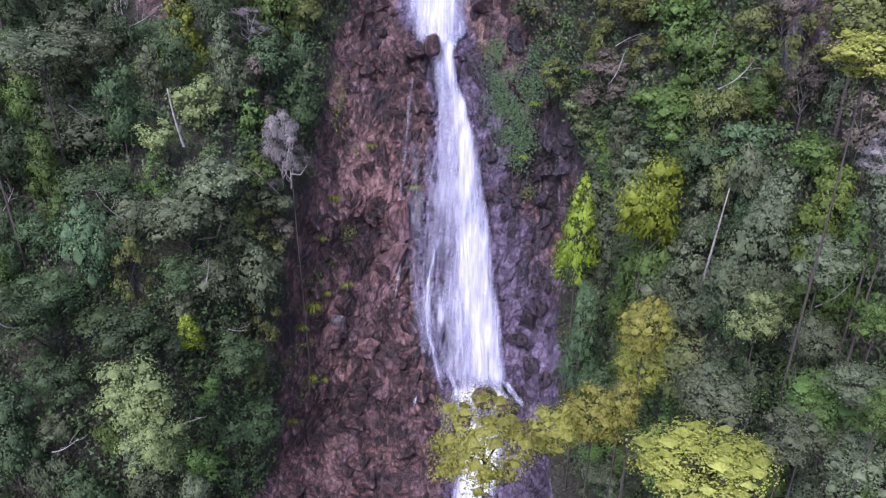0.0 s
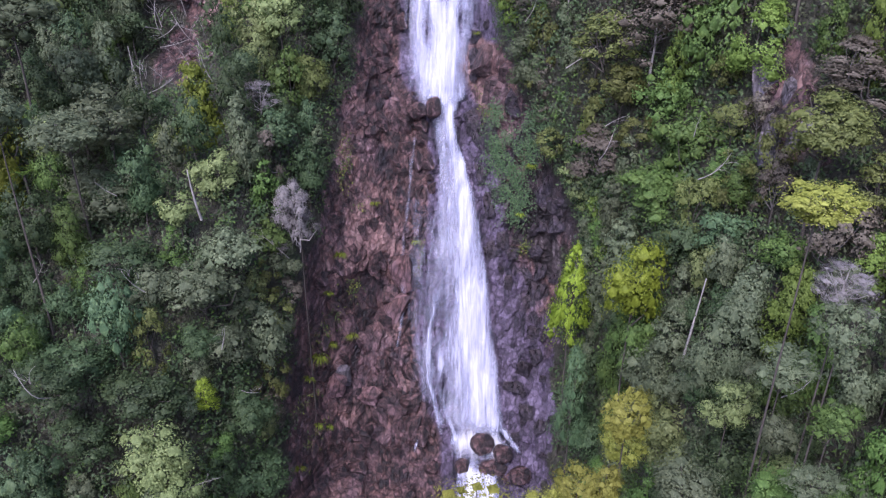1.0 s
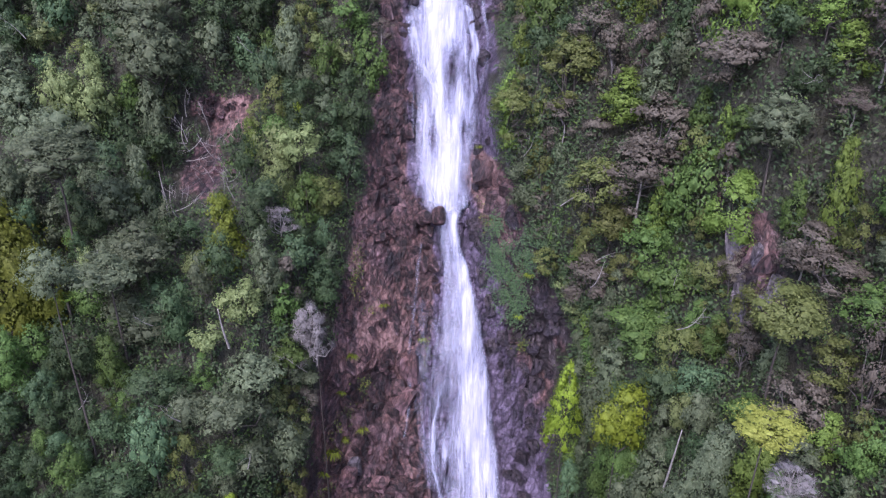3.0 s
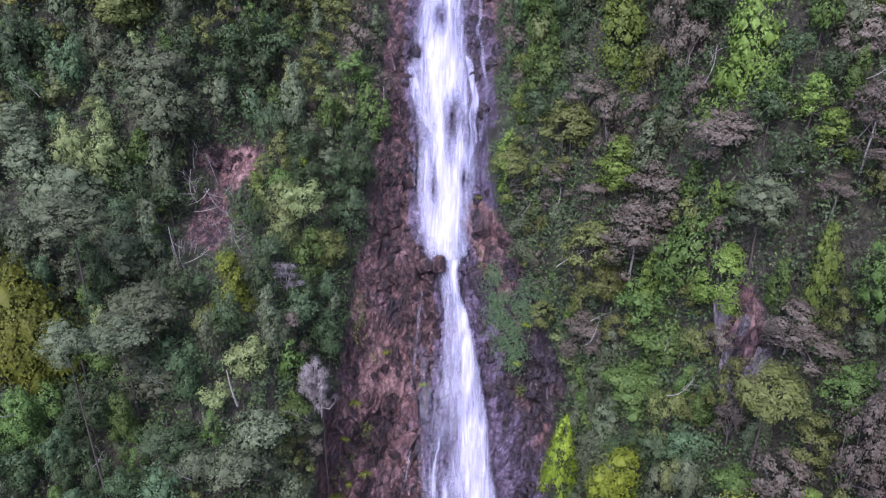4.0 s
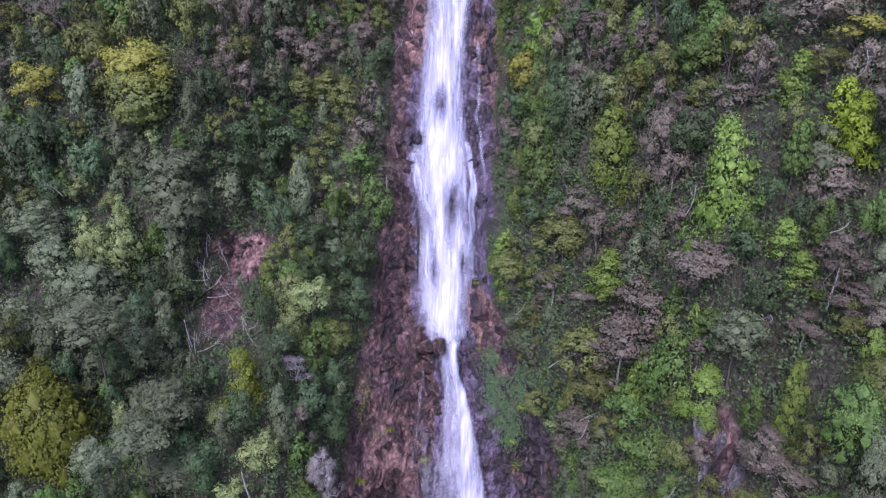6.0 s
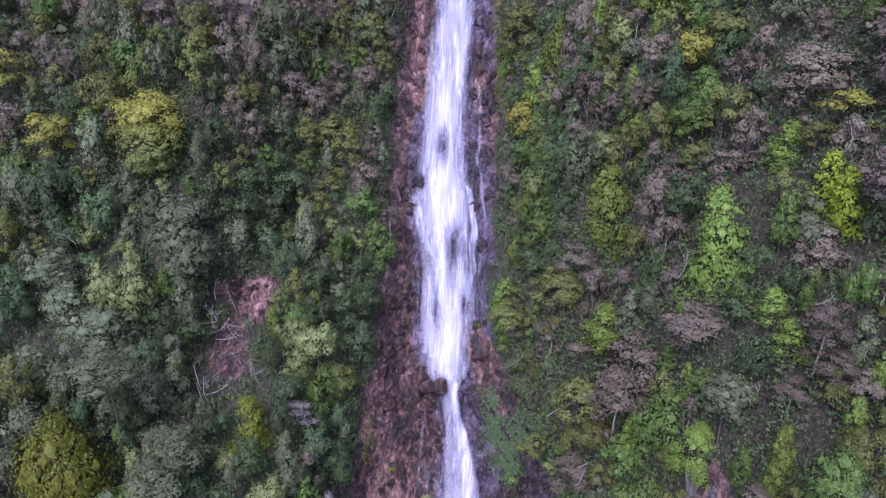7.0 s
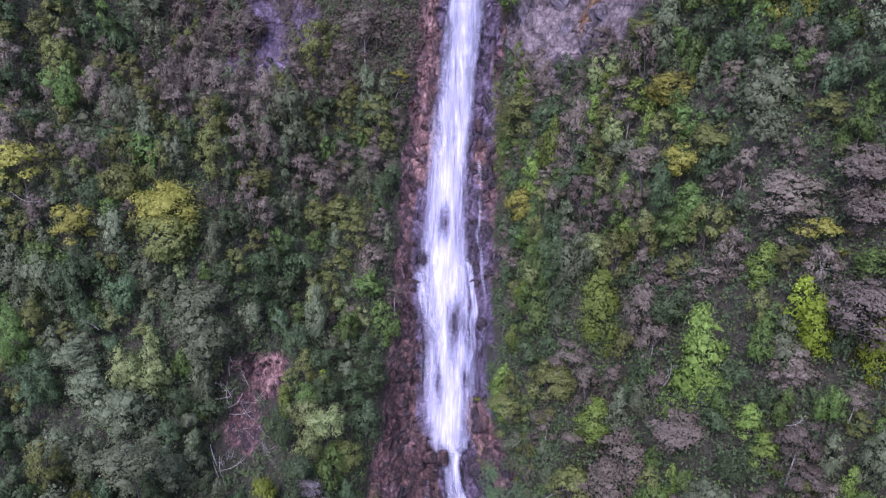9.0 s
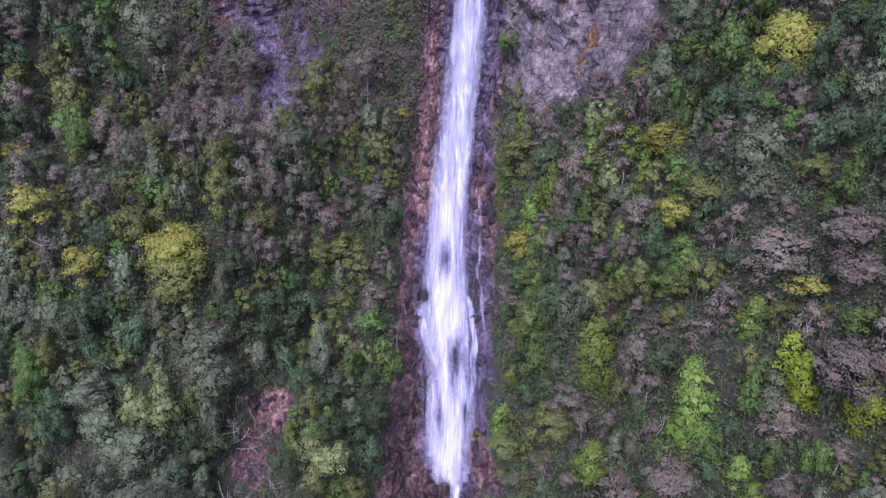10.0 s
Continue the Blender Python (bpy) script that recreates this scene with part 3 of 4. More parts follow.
# blocks of the red buttress beside the narrow, the pink slab and lighter slabs of the left wall
for x, z, sx, sz, key in ((4.6, 37.6, 1.5, 1.8, "red"), (5.6, 35.2, 1.6, 2.0, "red"), (6.6, 37.2, 1.2, 1.6, "red"), (3.6, 36.6, 0.9, 1.4, "wet"), (-10.4, 8.2, 1.0, 1.4, "pale"), (-5.6, 14.2, 1.0, 1.6, "red"), (-6.0, 4.6, 2.2, 1.8, "brown"), (-9.0, 2.2, 1.8, 1.4, "brown"), (-3.4, 4.2, 1.6, 1.8, "brown")):
    rock_at(key, x, z, (sx, 0.9, sz), 0.55, "rock", ground)
for x, z, sx, sz in ((-4.4, 16.6, 1.5, 2.9), (-4.9, 13.4, 1.4, 2.0), (-10.8, 8.0, 1.1, 1.5), (-7.6, 6.0, 1.4, 1.2)):
    rock_at("pink", x, z, (sx, 0.9, sz), -0.55, "rock", ground)
# broken blocks standing proud all over the open rock
count = 0
while count < 250:
    x, z = rock_rng.uniform(-16, 12), rock_rng.uniform(0, 66)
    if bareness(np.array([x]), np.array([z]))[0] < 0.7 or np.interp(z, FALL_Z, FALL_L) - 0.4 < x < np.interp(z, FALL_Z, FALL_R) + 0.3:
        continue
    k = rock_rng.uniform(0.35, 1.1)
    rock_at("wet" if x > 2 else "brown", x, z, (k, k * 0.8, k * rock_rng.uniform(0.8, 1.8)), 0.5, "rock", ground)
    count += 1


# -- plants --
LOBE = np.array([(1, 0, 0), (-1, 0, 0), (0, 1, 0), (0, -1, 0), (0, 0, 1), (0, 0, -1)], float)
LOBE_FACES = np.array([(0, 4, 3), (4, 1, 3), (1, 5, 3), (5, 0, 3), (0, 2, 4), (2, 1, 4)])


def crown_mesh(style, mat, count, lobes, seed, length, width):
    """A crown in a space where its radius and half height are 1: clumps of leaves on many small lobes."""
    r0 = np.random.default_rng(seed)
    c, r, flat = [], [], 0.9
    for k in range(lobes):
        if style == "column":
            h = r0.uniform(-1.0, 0.85)
            a, d = r0.uniform(0, 6.283), ((1 - h) / 2) ** 0.65 * 0.85 * math.sqrt(r0.uniform(0.1, 1))
            c.append((d * math.cos(a), d * math.sin(a), h))
            r.append(0.14 + 0.17 * (1 - h) / 2 + 0.05 * r0.uniform())
        elif style == "cone":
            h = r0.uniform(-1.0, 0.95)
            a, d = r0.uniform(0, 6.283), ((1 - h) / 2) ** 0.8 * 0.78
            c.append((d * math.cos(a), d * math.sin(a), h))
            r.append(0.12 + 0.2 * (1 - h) / 2)
        elif style == "pads":
            a, d = r0.uniform(0, 6.283), math.sqrt(r0.uniform(0, 1)) * 0.82
            low = r0.uniform(0.2, 0.9) if k % 3 == 0 else 0.0
            c.append((d * math.cos(a), d * math.sin(a), 0.75 - 1.3 * d * d * r0.uniform(0.5, 1.5) - 0.3 * r0.uniform() - low))
            r.append(r0.uniform(0.16, 0.3))
            flat = 0.75
        elif style == "ball":
            v = unit(r0.normal(size=(1, 3)))[0]
            c.append(v * 0.74 * r0.uniform(0.55, 1.0))
            r.append(r0.uniform(0.2, 0.3))
        else:
            v = unit(r0.normal(size=(1, 3)))[0]
            v[2] = v[2] * 0.95 + 0.1
            c.append(v * r0.uniform(0.3, 0.86))
            r.append(r0.uniform(0.18, 0.34))
    c, r = np.array(c), np.array(r)
    share = r0.choice(lobes, count, p=r**2 / np.sum(r**2))
    v = r0.normal(size=(count, 3))
    v[:, 2] = np.where(r0.uniform(size=count) < 0.7, np.abs(v[:, 2]), v[:, 2])
    v = unit(v)
    hidden = ((c[share] + v * r[share][:, None])[:, 1] > 0.2) & (r0.uniform(size=count) < 0.7)
    share, v = share[~hidden], v[~hidden]
    count = len(v)
    at = c[share] + v * r[share][:, None] * r0.uniform(0.8, 1.16, (count, 1)) * np.array([1, 1, flat])
    out = unit(at * np.array([1, 1, 0.8]) + 1e-6)
    face_to = unit(v * 0.7 + out * 0.35 + np.array([0, 0, 0.35]) + r0.normal(size=(count, 3)) * 0.3)
    leaves = leaf_clumps(r0, at, face_to, length, width)
    soft = unit(v * 0.6 + out * 0.75 + np.array([0, 0, 0.2]) + r0.normal(size=(count, 3)) * 0.2)
    # the dense inner foliage of each lobe
    core = LOBE[None] * (r * 0.52)[:, None, None] * r0.uniform(0.8, 1.15, (lobes, 6, 1)) * np.array([1, 1, flat]) + c[:, None]
    inner = core[:, LOBE_FACES].reshape(-1, 3, 3)
    lump = unit(LOBE[None] * 0.5 + unit(core) * 0.75 + np.array([0, 0, 0.2]) + r0.normal(size=(lobes, 6, 3)) * 0.2)[:, LOBE_FACES].reshape(-1, 3, 3)
    front = inner.mean(axis=1)[:, 1] < 0.3
    me = leaf_mesh("crown", np.concatenate([leaves, inner[front]]), mat, np.concatenate([np.repeat(soft[:, None], 3, axis=1), lump[front]]))
    me["tips"] = [float(q) for q in c[:8].ravel()]
    return me


def trunk_mesh(seed, mat):
    """A trunk of height 1 and foot radius 1, slightly crooked."""
    r0 = np.random.default_rng(seed)
    v, f = [], []
    bend = r0.normal(size=2) * 1.5
    ts = np.linspace(0, 1, 8)
    for t in ts:
        cx, cy, r = bend[0] * math.sin(3.1 * t) * t + 0.2 * r0.normal(), bend[1] * math.sin(2.6 * t) * t, 1.15 - 0.7 * t
        v += [(cx + r * math.cos(a), cy + r * math.sin(a), t * 1.02 - 0.02) for a in np.arange(6) * math.pi / 3]
    f = [(6 * k + j, 6 * k + (j + 1) % 6, 6 * k + 6 + (j + 1) % 6, 6 * k + 6 + j) for k in range(7) for j in range(6)] + [tuple(range(42, 48))]
    return mesh_of("trunk", v, f, mat, True)


def bough_mesh(tips, seed, mat, thick=0.026):
    r0 = np.random.default_rng(seed)
    v, f = [], []
    for c in tips:
        start = np.array([0, 0, -1.0 + 0.6 * r0.uniform()])
        mid = start * 0.5 + c * 0.5 + r0.normal(size=3) * 0.08 + np.array([0, 0, -0.06])
        tube(v, f, [start, mid, c * 1.05], [thick, thick * 0.75, thick * 0.3], 4)
    return mesh_of("bough", v, f, mat, True)


# kind: crown style, leaves, lobes, object name, label, category
KINDS = {
    "myrtle": ("round", "dark", 30, "myrtle_tree", "dark green myrtle tree with a dense rounded crown", "myrtle tree"),
    "grey_column": ("column", "grey", 34, "sage_tree", "slender grey-green tree with an upright ragged crown", "tree"),
    "grey_tree": ("round", "grey", 34, "grey_leaf_tree", "grey-green leafy tree with a ragged crown", "tree"),
    "green_tree": ("round", "green", 32, "green_tree", "fresh green leafy tree on the slope", "tree"),
    "teal_tree": ("round", "cone", 34, "blue_green_tree", "blue-green leafy tree with a dense crown", "tree"),
    "lime_tree": ("column", "lime", 46, "lime_tree", "bright lime-green leafy tree with an upright crown", "tree"),
    "lime_round": ("round", "lime", 40, "lime_tree", "bright lime-green leafy tree with a broad crown", "tree"),
    "lime_soft": ("column", "fresh", 48, "lime_tree", "tall light green tree with an upright leafy crown", "tree"),
    "green_column": ("column", "green", 34, "pointed_tree", "narrow green tree tapering to a point", "tree"),
    "cone_tree": ("cone", "lime", 60, "conical_tree", "slim yellow-green conical tree beside the fall", "tree"),
    "cone_broad": ("column", "cone", 44, "column_tree", "dense blue-green columnar tree beside the fall", "tree"),
    "pale_column": ("column", "pale", 30, "slender_tree", "slender pale green tree on the slope", "tree"),
    "yellow_tree": ("pads", "yellow", 26, "yellow_tea_tree", "olive-yellow tea tree with a flat layered crown", "tea tree"),
    "yellow_tall": ("column", "gold", 46, "yellow_tea_tree", "tall yellow-olive tree with a pale bare trunk", "tea tree"),
    "yellow_bush": ("ball", "yellow", 52, "yellow_tree", "yellow-green tree with a dense rounded crown", "tree"),
    "gold_bush": ("ball", "gold", 56, "golden_tree", "dark golden-green tree with a dense domed crown", "tree"),
    "olive_bush": ("ball", "olive", 48, "olive_tree", "olive-green tree with a dense rounded crown", "tree"),
    "olive_open": ("pads", "yellow", 30, "olive_tea_tree", "open olive-yellow tea tree before the fall", "tea tree"),
    "olive_tree": ("pads", "olive", 28, "olive_tea_tree", "olive tea tree with spreading layered crown", "tea tree"),
    "bronze_tree": ("pads", "brown", 30, "bronze_tea_tree", "purplish bronze tea tree with spreading limbs", "tea tree"),
    "pale_tree": ("round", "pale", 32, "pale_tree", "pale green tree with light young leaves", "tree"),
    "grey_twig": ("pads", "dead", 18, "bare_bush", "grey leafless twiggy bush on the slope", "bush"),
}
CROWNS = {}
TRUNKS = [trunk_mesh(900 + k, BARK) for k in range(5)]
PALE_TRUNK = trunk_mesh(950, DEAD)
BOUGHS = {}
rng = np.random.default_rng(5)


def crown_for(kind, radius, y, near):
    """One of a few crowns of the kind, as fine as its size and distance need."""
    style, leaf, lobes = KINDS[kind][:3]
    size = 0 if radius < 2.4 else 1 if radius < 3.6 else 2 if radius < 4.8 else 3
    ring = 3 if near and y < 35 else 0 if y < 50 else 1 if y < 76 else 2
    k = int(rng.integers(4))
    if (kind, size, ring, k) not in CROWNS:
        n = ((2700, 4000, 6000, 9500), (1550, 2400, 3900, 6200), (980, 1550, 2700, 4600), (4600, 6600, 9500, 12500))[ring][size]
        span = ((0.072, 0.056, 0.044, 0.035), (0.096, 0.074, 0.057, 0.044), (0.114, 0.089, 0.069, 0.053), (0.052, 0.040, 0.034, 0.029))[ring][size]
        more = ((1.0, 1.3, 1.7, 2.1), (0.85, 1.1, 1.5, 1.9), (0.75, 1.0, 1.3, 1.7), (1.4, 1.8, 2.2, 2.6))[ring][size]
        if style == "pads":
            n = int(n * 0.95)
        elif style in ("ball", "column") and size > 0:
            n = int(n * (1.4, 1.6, 1.9)[size - 1])
        twiggy = kind == "grey_twig"
        CROWNS[kind, size, ring, k] = crown_mesh(style, LEAF[leaf], n, int(lobes * more), 17 * len(CROWNS) + 3, span * (2.6 if twiggy else 1.0), span * (0.22 if twiggy else 0.8))
    return CROWNS[kind, size, ring, k]


def plant(kind, x, y, z_base, z_mid, radius, half, out=0.0, near=True):
    """A tree rooted at (x, y, z_base), with the middle of its crown at z_mid; out: how far it leans out over the slope."""
    name, label, category = KINDS[kind][3:]
    tree = tagged(new(name), label, category, group=name.replace("_", " ") + "s of the slope")
    tree.matrix_world = pose(x, y, z_base)
    up = z_mid - z_base
    loose = 0.0 if kind.startswith("cone") else 1.0
    me = crown_for(kind, max(radius, half * 0.8), y, near)
    c = part("crown", me, None, tree)
    c.matrix_basis = Matrix.LocRotScale((0, -out, up), Euler((rng.uniform(-0.1, 0.1) * loose, rng.uniform(-0.1, 0.1) * loose, rng.uniform(-0.7, 0.7))), (radius, radius * rng.uniform(0.85, 1.1), half))
    if me.name not in BOUGHS and (near or KINDS[kind][0] == "pads"):
        BOUGHS[me.name] = bough_mesh(np.array(me["tips"]).reshape(-1, 3), len(BOUGHS), DEAD if kind == "grey_twig" else GREY_BARK if kind == "bronze_tree" else BARK, 0.017 if kind == "bronze_tree" else 0.024)
    if near or KINDS[kind][0] == "pads":
        b = part("bough", BOUGHS[me.name], None, tree)
        b.matrix_basis = c.matrix_basis.copy()
    pale = kind == "yellow_tall" or (kind == "bronze_tree" and rng.uniform() < 0.4)
    t = part("trunk", PALE_TRUNK if pale else TRUNKS[rng.integers(5)], None, tree)
    wide = min(0.15, 0.03 + 0.026 * radius)
    reach = math.hypot(up - half * 0.35, out)
    t.matrix_basis = Matrix.LocRotScale((0, 0, 0), Euler((math.atan2(out, max(up - half * 0.35, 0.1)), 0, 0)), (wide, wide, max(reach, 0.4)))
    return tree


def base_under(x, y, z_top):
    """Height of the ground straight under a point in front of the face."""
    zs = np.arange(z_top, -0.1, -0.25)
    ys = face(np.full_like(zs, x), zs)
    low = np.where(ys < y)[0]
    if len(low):
        return float(zs[low[0]])
    return floor_z(face(x, 0.0)[0] - y)


taken = []


def grow(kind, x, y, z, radius, half):
    """A tree by the middle of its crown; on the steep walls it is rooted in the wall."""
    wall = float(face(x, min(max(z, 0.0), 100.0))[0])
    y = min(y, wall - 1.0)
    foot = base_under(x, y, z - 0.6 * half) - 0.3
    if wall - y < 9 and z - foot > half + 4:
        foot = z - half - 2.0
        root = float(face(x, max(foot, 0.0))[0])
        plant(kind, x, root + 0.2, foot, z, radius, half, root + 0.2 - y)
    else:
        plant(kind, x, y, foot, z, radius, half)
    taken.append((x, y, z, radius, half))


def stand(kind, places):
    for place in places:
        grow(kind, *place)


# trees that stand out: x, y, z of the crown's middle, half width, half height
stand("yellow_bush", [(35.7, 79.8, 92.0, 4.8, 5.1), (25.3, 86.1, 80.7, 3.7, 2.6), (23.4, 70.5, 75.8, 2.3, 2.4), (9.1, 86.1, 64.3, 3.2, 3.4), (-36.4, 82.4, 64.6, 5.3, 4.3), (10.4, 30.5, 26.0, 2.0, 2.2), (8.4, 17.5, 29.1, 2.7, 1.4)])
stand("olive_bush", [(27.6, 75.0, 77.3, 3.4, 2.2), (23.4, 91.8, 86.2, 2.7, 2.2), (-27.5, 94.0, 65.5, 3.4, 3.5), (14.7, 56.6, 38.8, 2.6, 2.3), (21.8, 37.8, 40.7, 3.2, 2.4), (-13.4, 67.8, 36.7, 2.6, 3.1), (-36.4, 79.9, 61.4, 4.7, 4.2), (-43.4, 84.4, 66.9, 3.4, 3.5), (-58.0, 102.7, 78.1, 3.4, 5.7), (29.0, 84.3, 90.4, 1.6, 1.7)])
stand("grey_tree", [(31.3, 82.6, 82.1, 4.2, 4.4), (-50.4, 106.6, 70.3, 4.9, 3.9), (-50.2, 116.8, 86.7, 5.6, 6.1), (-32.0, 74.3, 50.5, 4.8, 4.8), (-41.4, 70.0, 41.9, 4.9, 4.7), (29.9, 56.9, 63.0, 2.1, 3.4), (-32.3, 76.8, 54.1, 4.1, 3.3), (-28.2, 56.5, 35.7, 3.4, 2.8), (-35.7, 58.6, 44.2, 4.4, 2.9), (-45.3, 70.1, 45.6, 4.1, 3.4), (-29.9, 44.6, 39.3, 2.5, 2.4), (-22.8, 50.3, 24.4, 2.9, 2.8), (12.6, 26.3, 25.3, 2.3, 1.8), (17.1, 28.1, 30.9, 1.8, 1.5), (18.3, 26.4, 34.2, 1.6, 2.0), (17.2, 27.7, 27.3, 1.5, 1.5), (17.2, 23.8, 27.4, 1.7, 1.2), (-17.7, 48.0, 19.7, 2.9, 2.7)])
stand("grey_tree", [(-31.8, 70.7, 32.9, 4.4, 3.0), (-29.3, 51.7, 36.0, 3.4, 2.2), (16.6, 21.9, 24.9, 2.1, 1.5), (14.6, 23.2, 25.2, 1.7, 1.5), (19.6, 35.9, 25.8, 2.1, 2.4), (-28.3, 54.0, 29.7, 4.5, 3.0), (-19.0, 47.5, 24.6, 3.5, 2.8), (-47.1, 72.3, 49.0, 3.7, 2.8), (23.3, 47.6, 50.6, 2.8, 2.5), (40.0, 68.3, 89.6, 2.2, 3.1), (-47.2, 64.6, 40.7, 3.5, 2.6), (-17.5, 50.5, 26.6, 3.2, 2.7), (-46.8, 111.6, 81.4, 3.1, 3.7), (30.8, 67.6, 79.7, 2.6, 2.7)])
stand("bronze_tree", [(13.0, 92.9, 75.4, 3.5, 3.3), (31.4, 62.7, 75.0, 4.1, 3.3), (37.1, 59.2, 75.6, 3.6, 3.0), (21.2, 65.3, 64.2, 2.6, 2.7), (25.2, 61.9, 66.8, 2.8, 2.8), (34.1, 51.2, 69.2, 4.4, 3.1), (12.8, 66.6, 55.3, 2.4, 2.2), (30.5, 52.9, 61.4, 2.9, 2.7), (21.7, 53.1, 54.6, 4.1, 2.6), (10.6, 62.3, 47.2, 2.5, 2.2), (17.9, 57.1, 47.9, 3.4, 3.1), (13.3, 57.4, 33.1, 3.0, 2.6), (25.7, 41.4, 42.5, 3.4, 1.6), (27.6, 46.0, 52.4, 1.8, 1.2), (30.2, 52.7, 62.5, 2.2, 2.4), (29.5, 47.0, 58.4, 2.3, 2.6), (-11.0, 85.3, 56.0, 3.0, 3.2), (16.8, 56.9, 44.6, 4.2, 3.3)])
stand("bronze_tree", [(11.3, 82.3, 69.4, 1.8, 1.9), (36.1, 59.5, 79.0, 4.2, 3.0), (-8.1, 82.7, 52.1, 1.8, 1.5), (30.3, 45.8, 55.5, 2.2, 1.1), (7.3, 85.4, 56.0, 2.6, 3.4), (24.8, 42.6, 43.9, 2.2, 1.5), (-13.9, 108.6, 83.2, 4.8, 4.5), (-34.3, 116.1, 82.5, 4.2, 3.9), (-22.3, 95.1, 65.2, 3.3, 3.4), (-12.6, 98.4, 65.8, 3.0, 3.0), (19.3, 95.9, 83.8, 2.7, 2.4), (24.6, 93.2, 91.0, 3.3, 2.7)])
stand("lime_soft", [(22.8, 85.2, 76.5, 1.9, 3.1), (29.4, 63.3, 69.1, 2.4, 2.3), (15.6, 66.3, 60.2, 4.0, 4.9), (23.4, 55.6, 60.9, 4.0, 5.9), (15.3, 62.7, 49.9, 3.0, 2.3), (26.7, 43.7, 46.4, 2.3, 4.6), (22.0, 50.5, 44.0, 3.0, 2.7), (27.8, 50.8, 56.1, 2.2, 1.7), (-21.6, 80.5, 41.4, 1.6, 3.0), (18.1, 54.6, 41.1, 1.7, 2.6), (31.2, 43.0, 52.3, 1.5, 1.8), (26.3, 49.6, 58.4, 2.1, 1.7)])
stand("yellow_tree", [(33.3, 58.5, 72.9, 3.1, 1.9), (-49.0, 81.2, 62.5, 3.7, 4.0), (-63.2, 96.7, 73.3, 4.0, 1.9), (-55.1, 83.3, 70.0, 4.2, 3.8), (-8.5, 104.5, 77.2, 1.7, 1.3)])
stand("lime_tree", [(31.7, 56.1, 67.3, 2.3, 2.7), (36.7, 50.7, 65.0, 2.7, 3.6), (-18.7, 43.7, 17.4, 1.3, 1.4), (-16.8, 74.4, 43.7, 1.4, 1.8), (32.1, 53.1, 66.3, 2.1, 3.1)])
stand("olive_tree", [(10.7, 63.8, 52.1, 3.2, 3.0), (11.4, 63.5, 52.2, 3.0, 2.5), (5.8, 64.9, 47.6, 2.6, 2.4), (-16.7, 86.2, 54.3, 2.9, 2.2), (12.9, 57.8, 42.3, 3.2, 2.7), (31.1, 58.0, 70.7, 1.9, 1.5), (10.1, 95.3, 73.7, 4.8, 4.3), (9.8, 62.5, 32.4, 1.7, 1.7), (-22.8, 113.2, 80.5, 3.6, 5.7), (-15.4, 91.8, 60.3, 4.2, 3.9), (34.7, 65.1, 82.5, 2.5, 2.0)])
stand("pale_tree", [(15.5, 70.6, 65.1, 2.6, 2.6), (-41.3, 76.9, 45.7, 3.0, 5.2), (-38.5, 72.4, 44.8, 3.5, 5.2), (-15.5, 67.6, 42.4, 2.9, 2.7), (-19.3, 56.8, 31.1, 2.7, 2.7), (16.2, 30.9, 26.4, 1.9, 2.2), (-20.7, 38.1, 15.8, 3.4, 3.3), (-19.1, 36.0, 13.2, 2.4, 2.7), (-19.0, 70.0, 41.1, 2.8, 3.5), (-17.7, 67.3, 39.0, 2.2, 3.8)])
stand("pale_column", [(-19.5, 84.4, 49.4, 2.3, 5.1)])
stand("green_tree", [(-11.8, 82.7, 53.5, 2.7, 2.4), (18.7, 51.6, 35.9, 3.3, 3.8), (16.7, 50.0, 31.4, 3.7, 2.7), (27.2, 37.2, 41.2, 2.7, 2.3), (-9.4, 80.5, 48.1, 2.5, 4.0), (18.9, 26.0, 29.2, 1.4, 1.5), (16.6, 25.3, 25.2, 2.4, 1.7), (16.3, 50.2, 32.9, 3.0, 2.2), (-15.5, 54.4, 25.4, 2.4, 2.2), (17.6, 29.6, 18.0, 2.3, 3.3), (16.3, 20.8, 28.5, 1.3, 1.4), (-18.7, 72.5, 42.7, 1.9, 2.3), (-15.0, 65.8, 36.6, 2.8, 4.1), (10.1, 71.8, 55.0, 3.3, 4.0), (7.5, 106.7, 87.5, 2.5, 2.2), (-32.4, 38.6, 17.8, 2.6, 1.8)])
stand("teal_tree", [(-26.8, 59.4, 29.8, 3.7, 3.1), (-11.3, 71.4, 39.5, 2.9, 3.2), (19.0, 42.3, 31.9, 2.3, 2.0), (-27.4, 57.4, 29.9, 3.2, 2.6)])
stand("grey_twig", [(-13.3, 55.8, 27.7, 2.1, 3.8), (-16.7, 62.0, 36.5, 2.5, 1.7), (-12.5, 54.7, 27.4, 2.0, 3.1), (18.3, 27.1, 36.2, 1.7, 1.3)])
stand("cone_broad", [(11.1, 47.5, 15.0, 2.0, 4.7)])
stand("myrtle", [(-16.3, 49.6, 7.2, 3.2, 3.1), (-26.4, 39.8, 16.0, 2.7, 2.5), (18.8, 36.0, 24.4, 2.2, 2.2), (-25.4, 48.6, 26.3, 3.4, 2.6), (-27.4, 42.6, 21.0, 3.6, 2.4), (-16.3, 46.3, 13.9, 2.9, 3.0), (-12.9, 61.9, 29.2, 2.5, 3.4), (-13.2, 73.4, 42.5, 2.8, 3.2), (-10.7, 75.3, 43.7, 2.4, 3.8), (-27.6, 39.2, 21.2, 2.7, 2.2), (-22.2, 41.8, 18.6, 3.5, 2.6), (-19.6, 46.0, 20.9, 2.5, 2.3)])
stand("olive_open", [(2.0, 25.5, 23.4, 3.0, 2.7)])
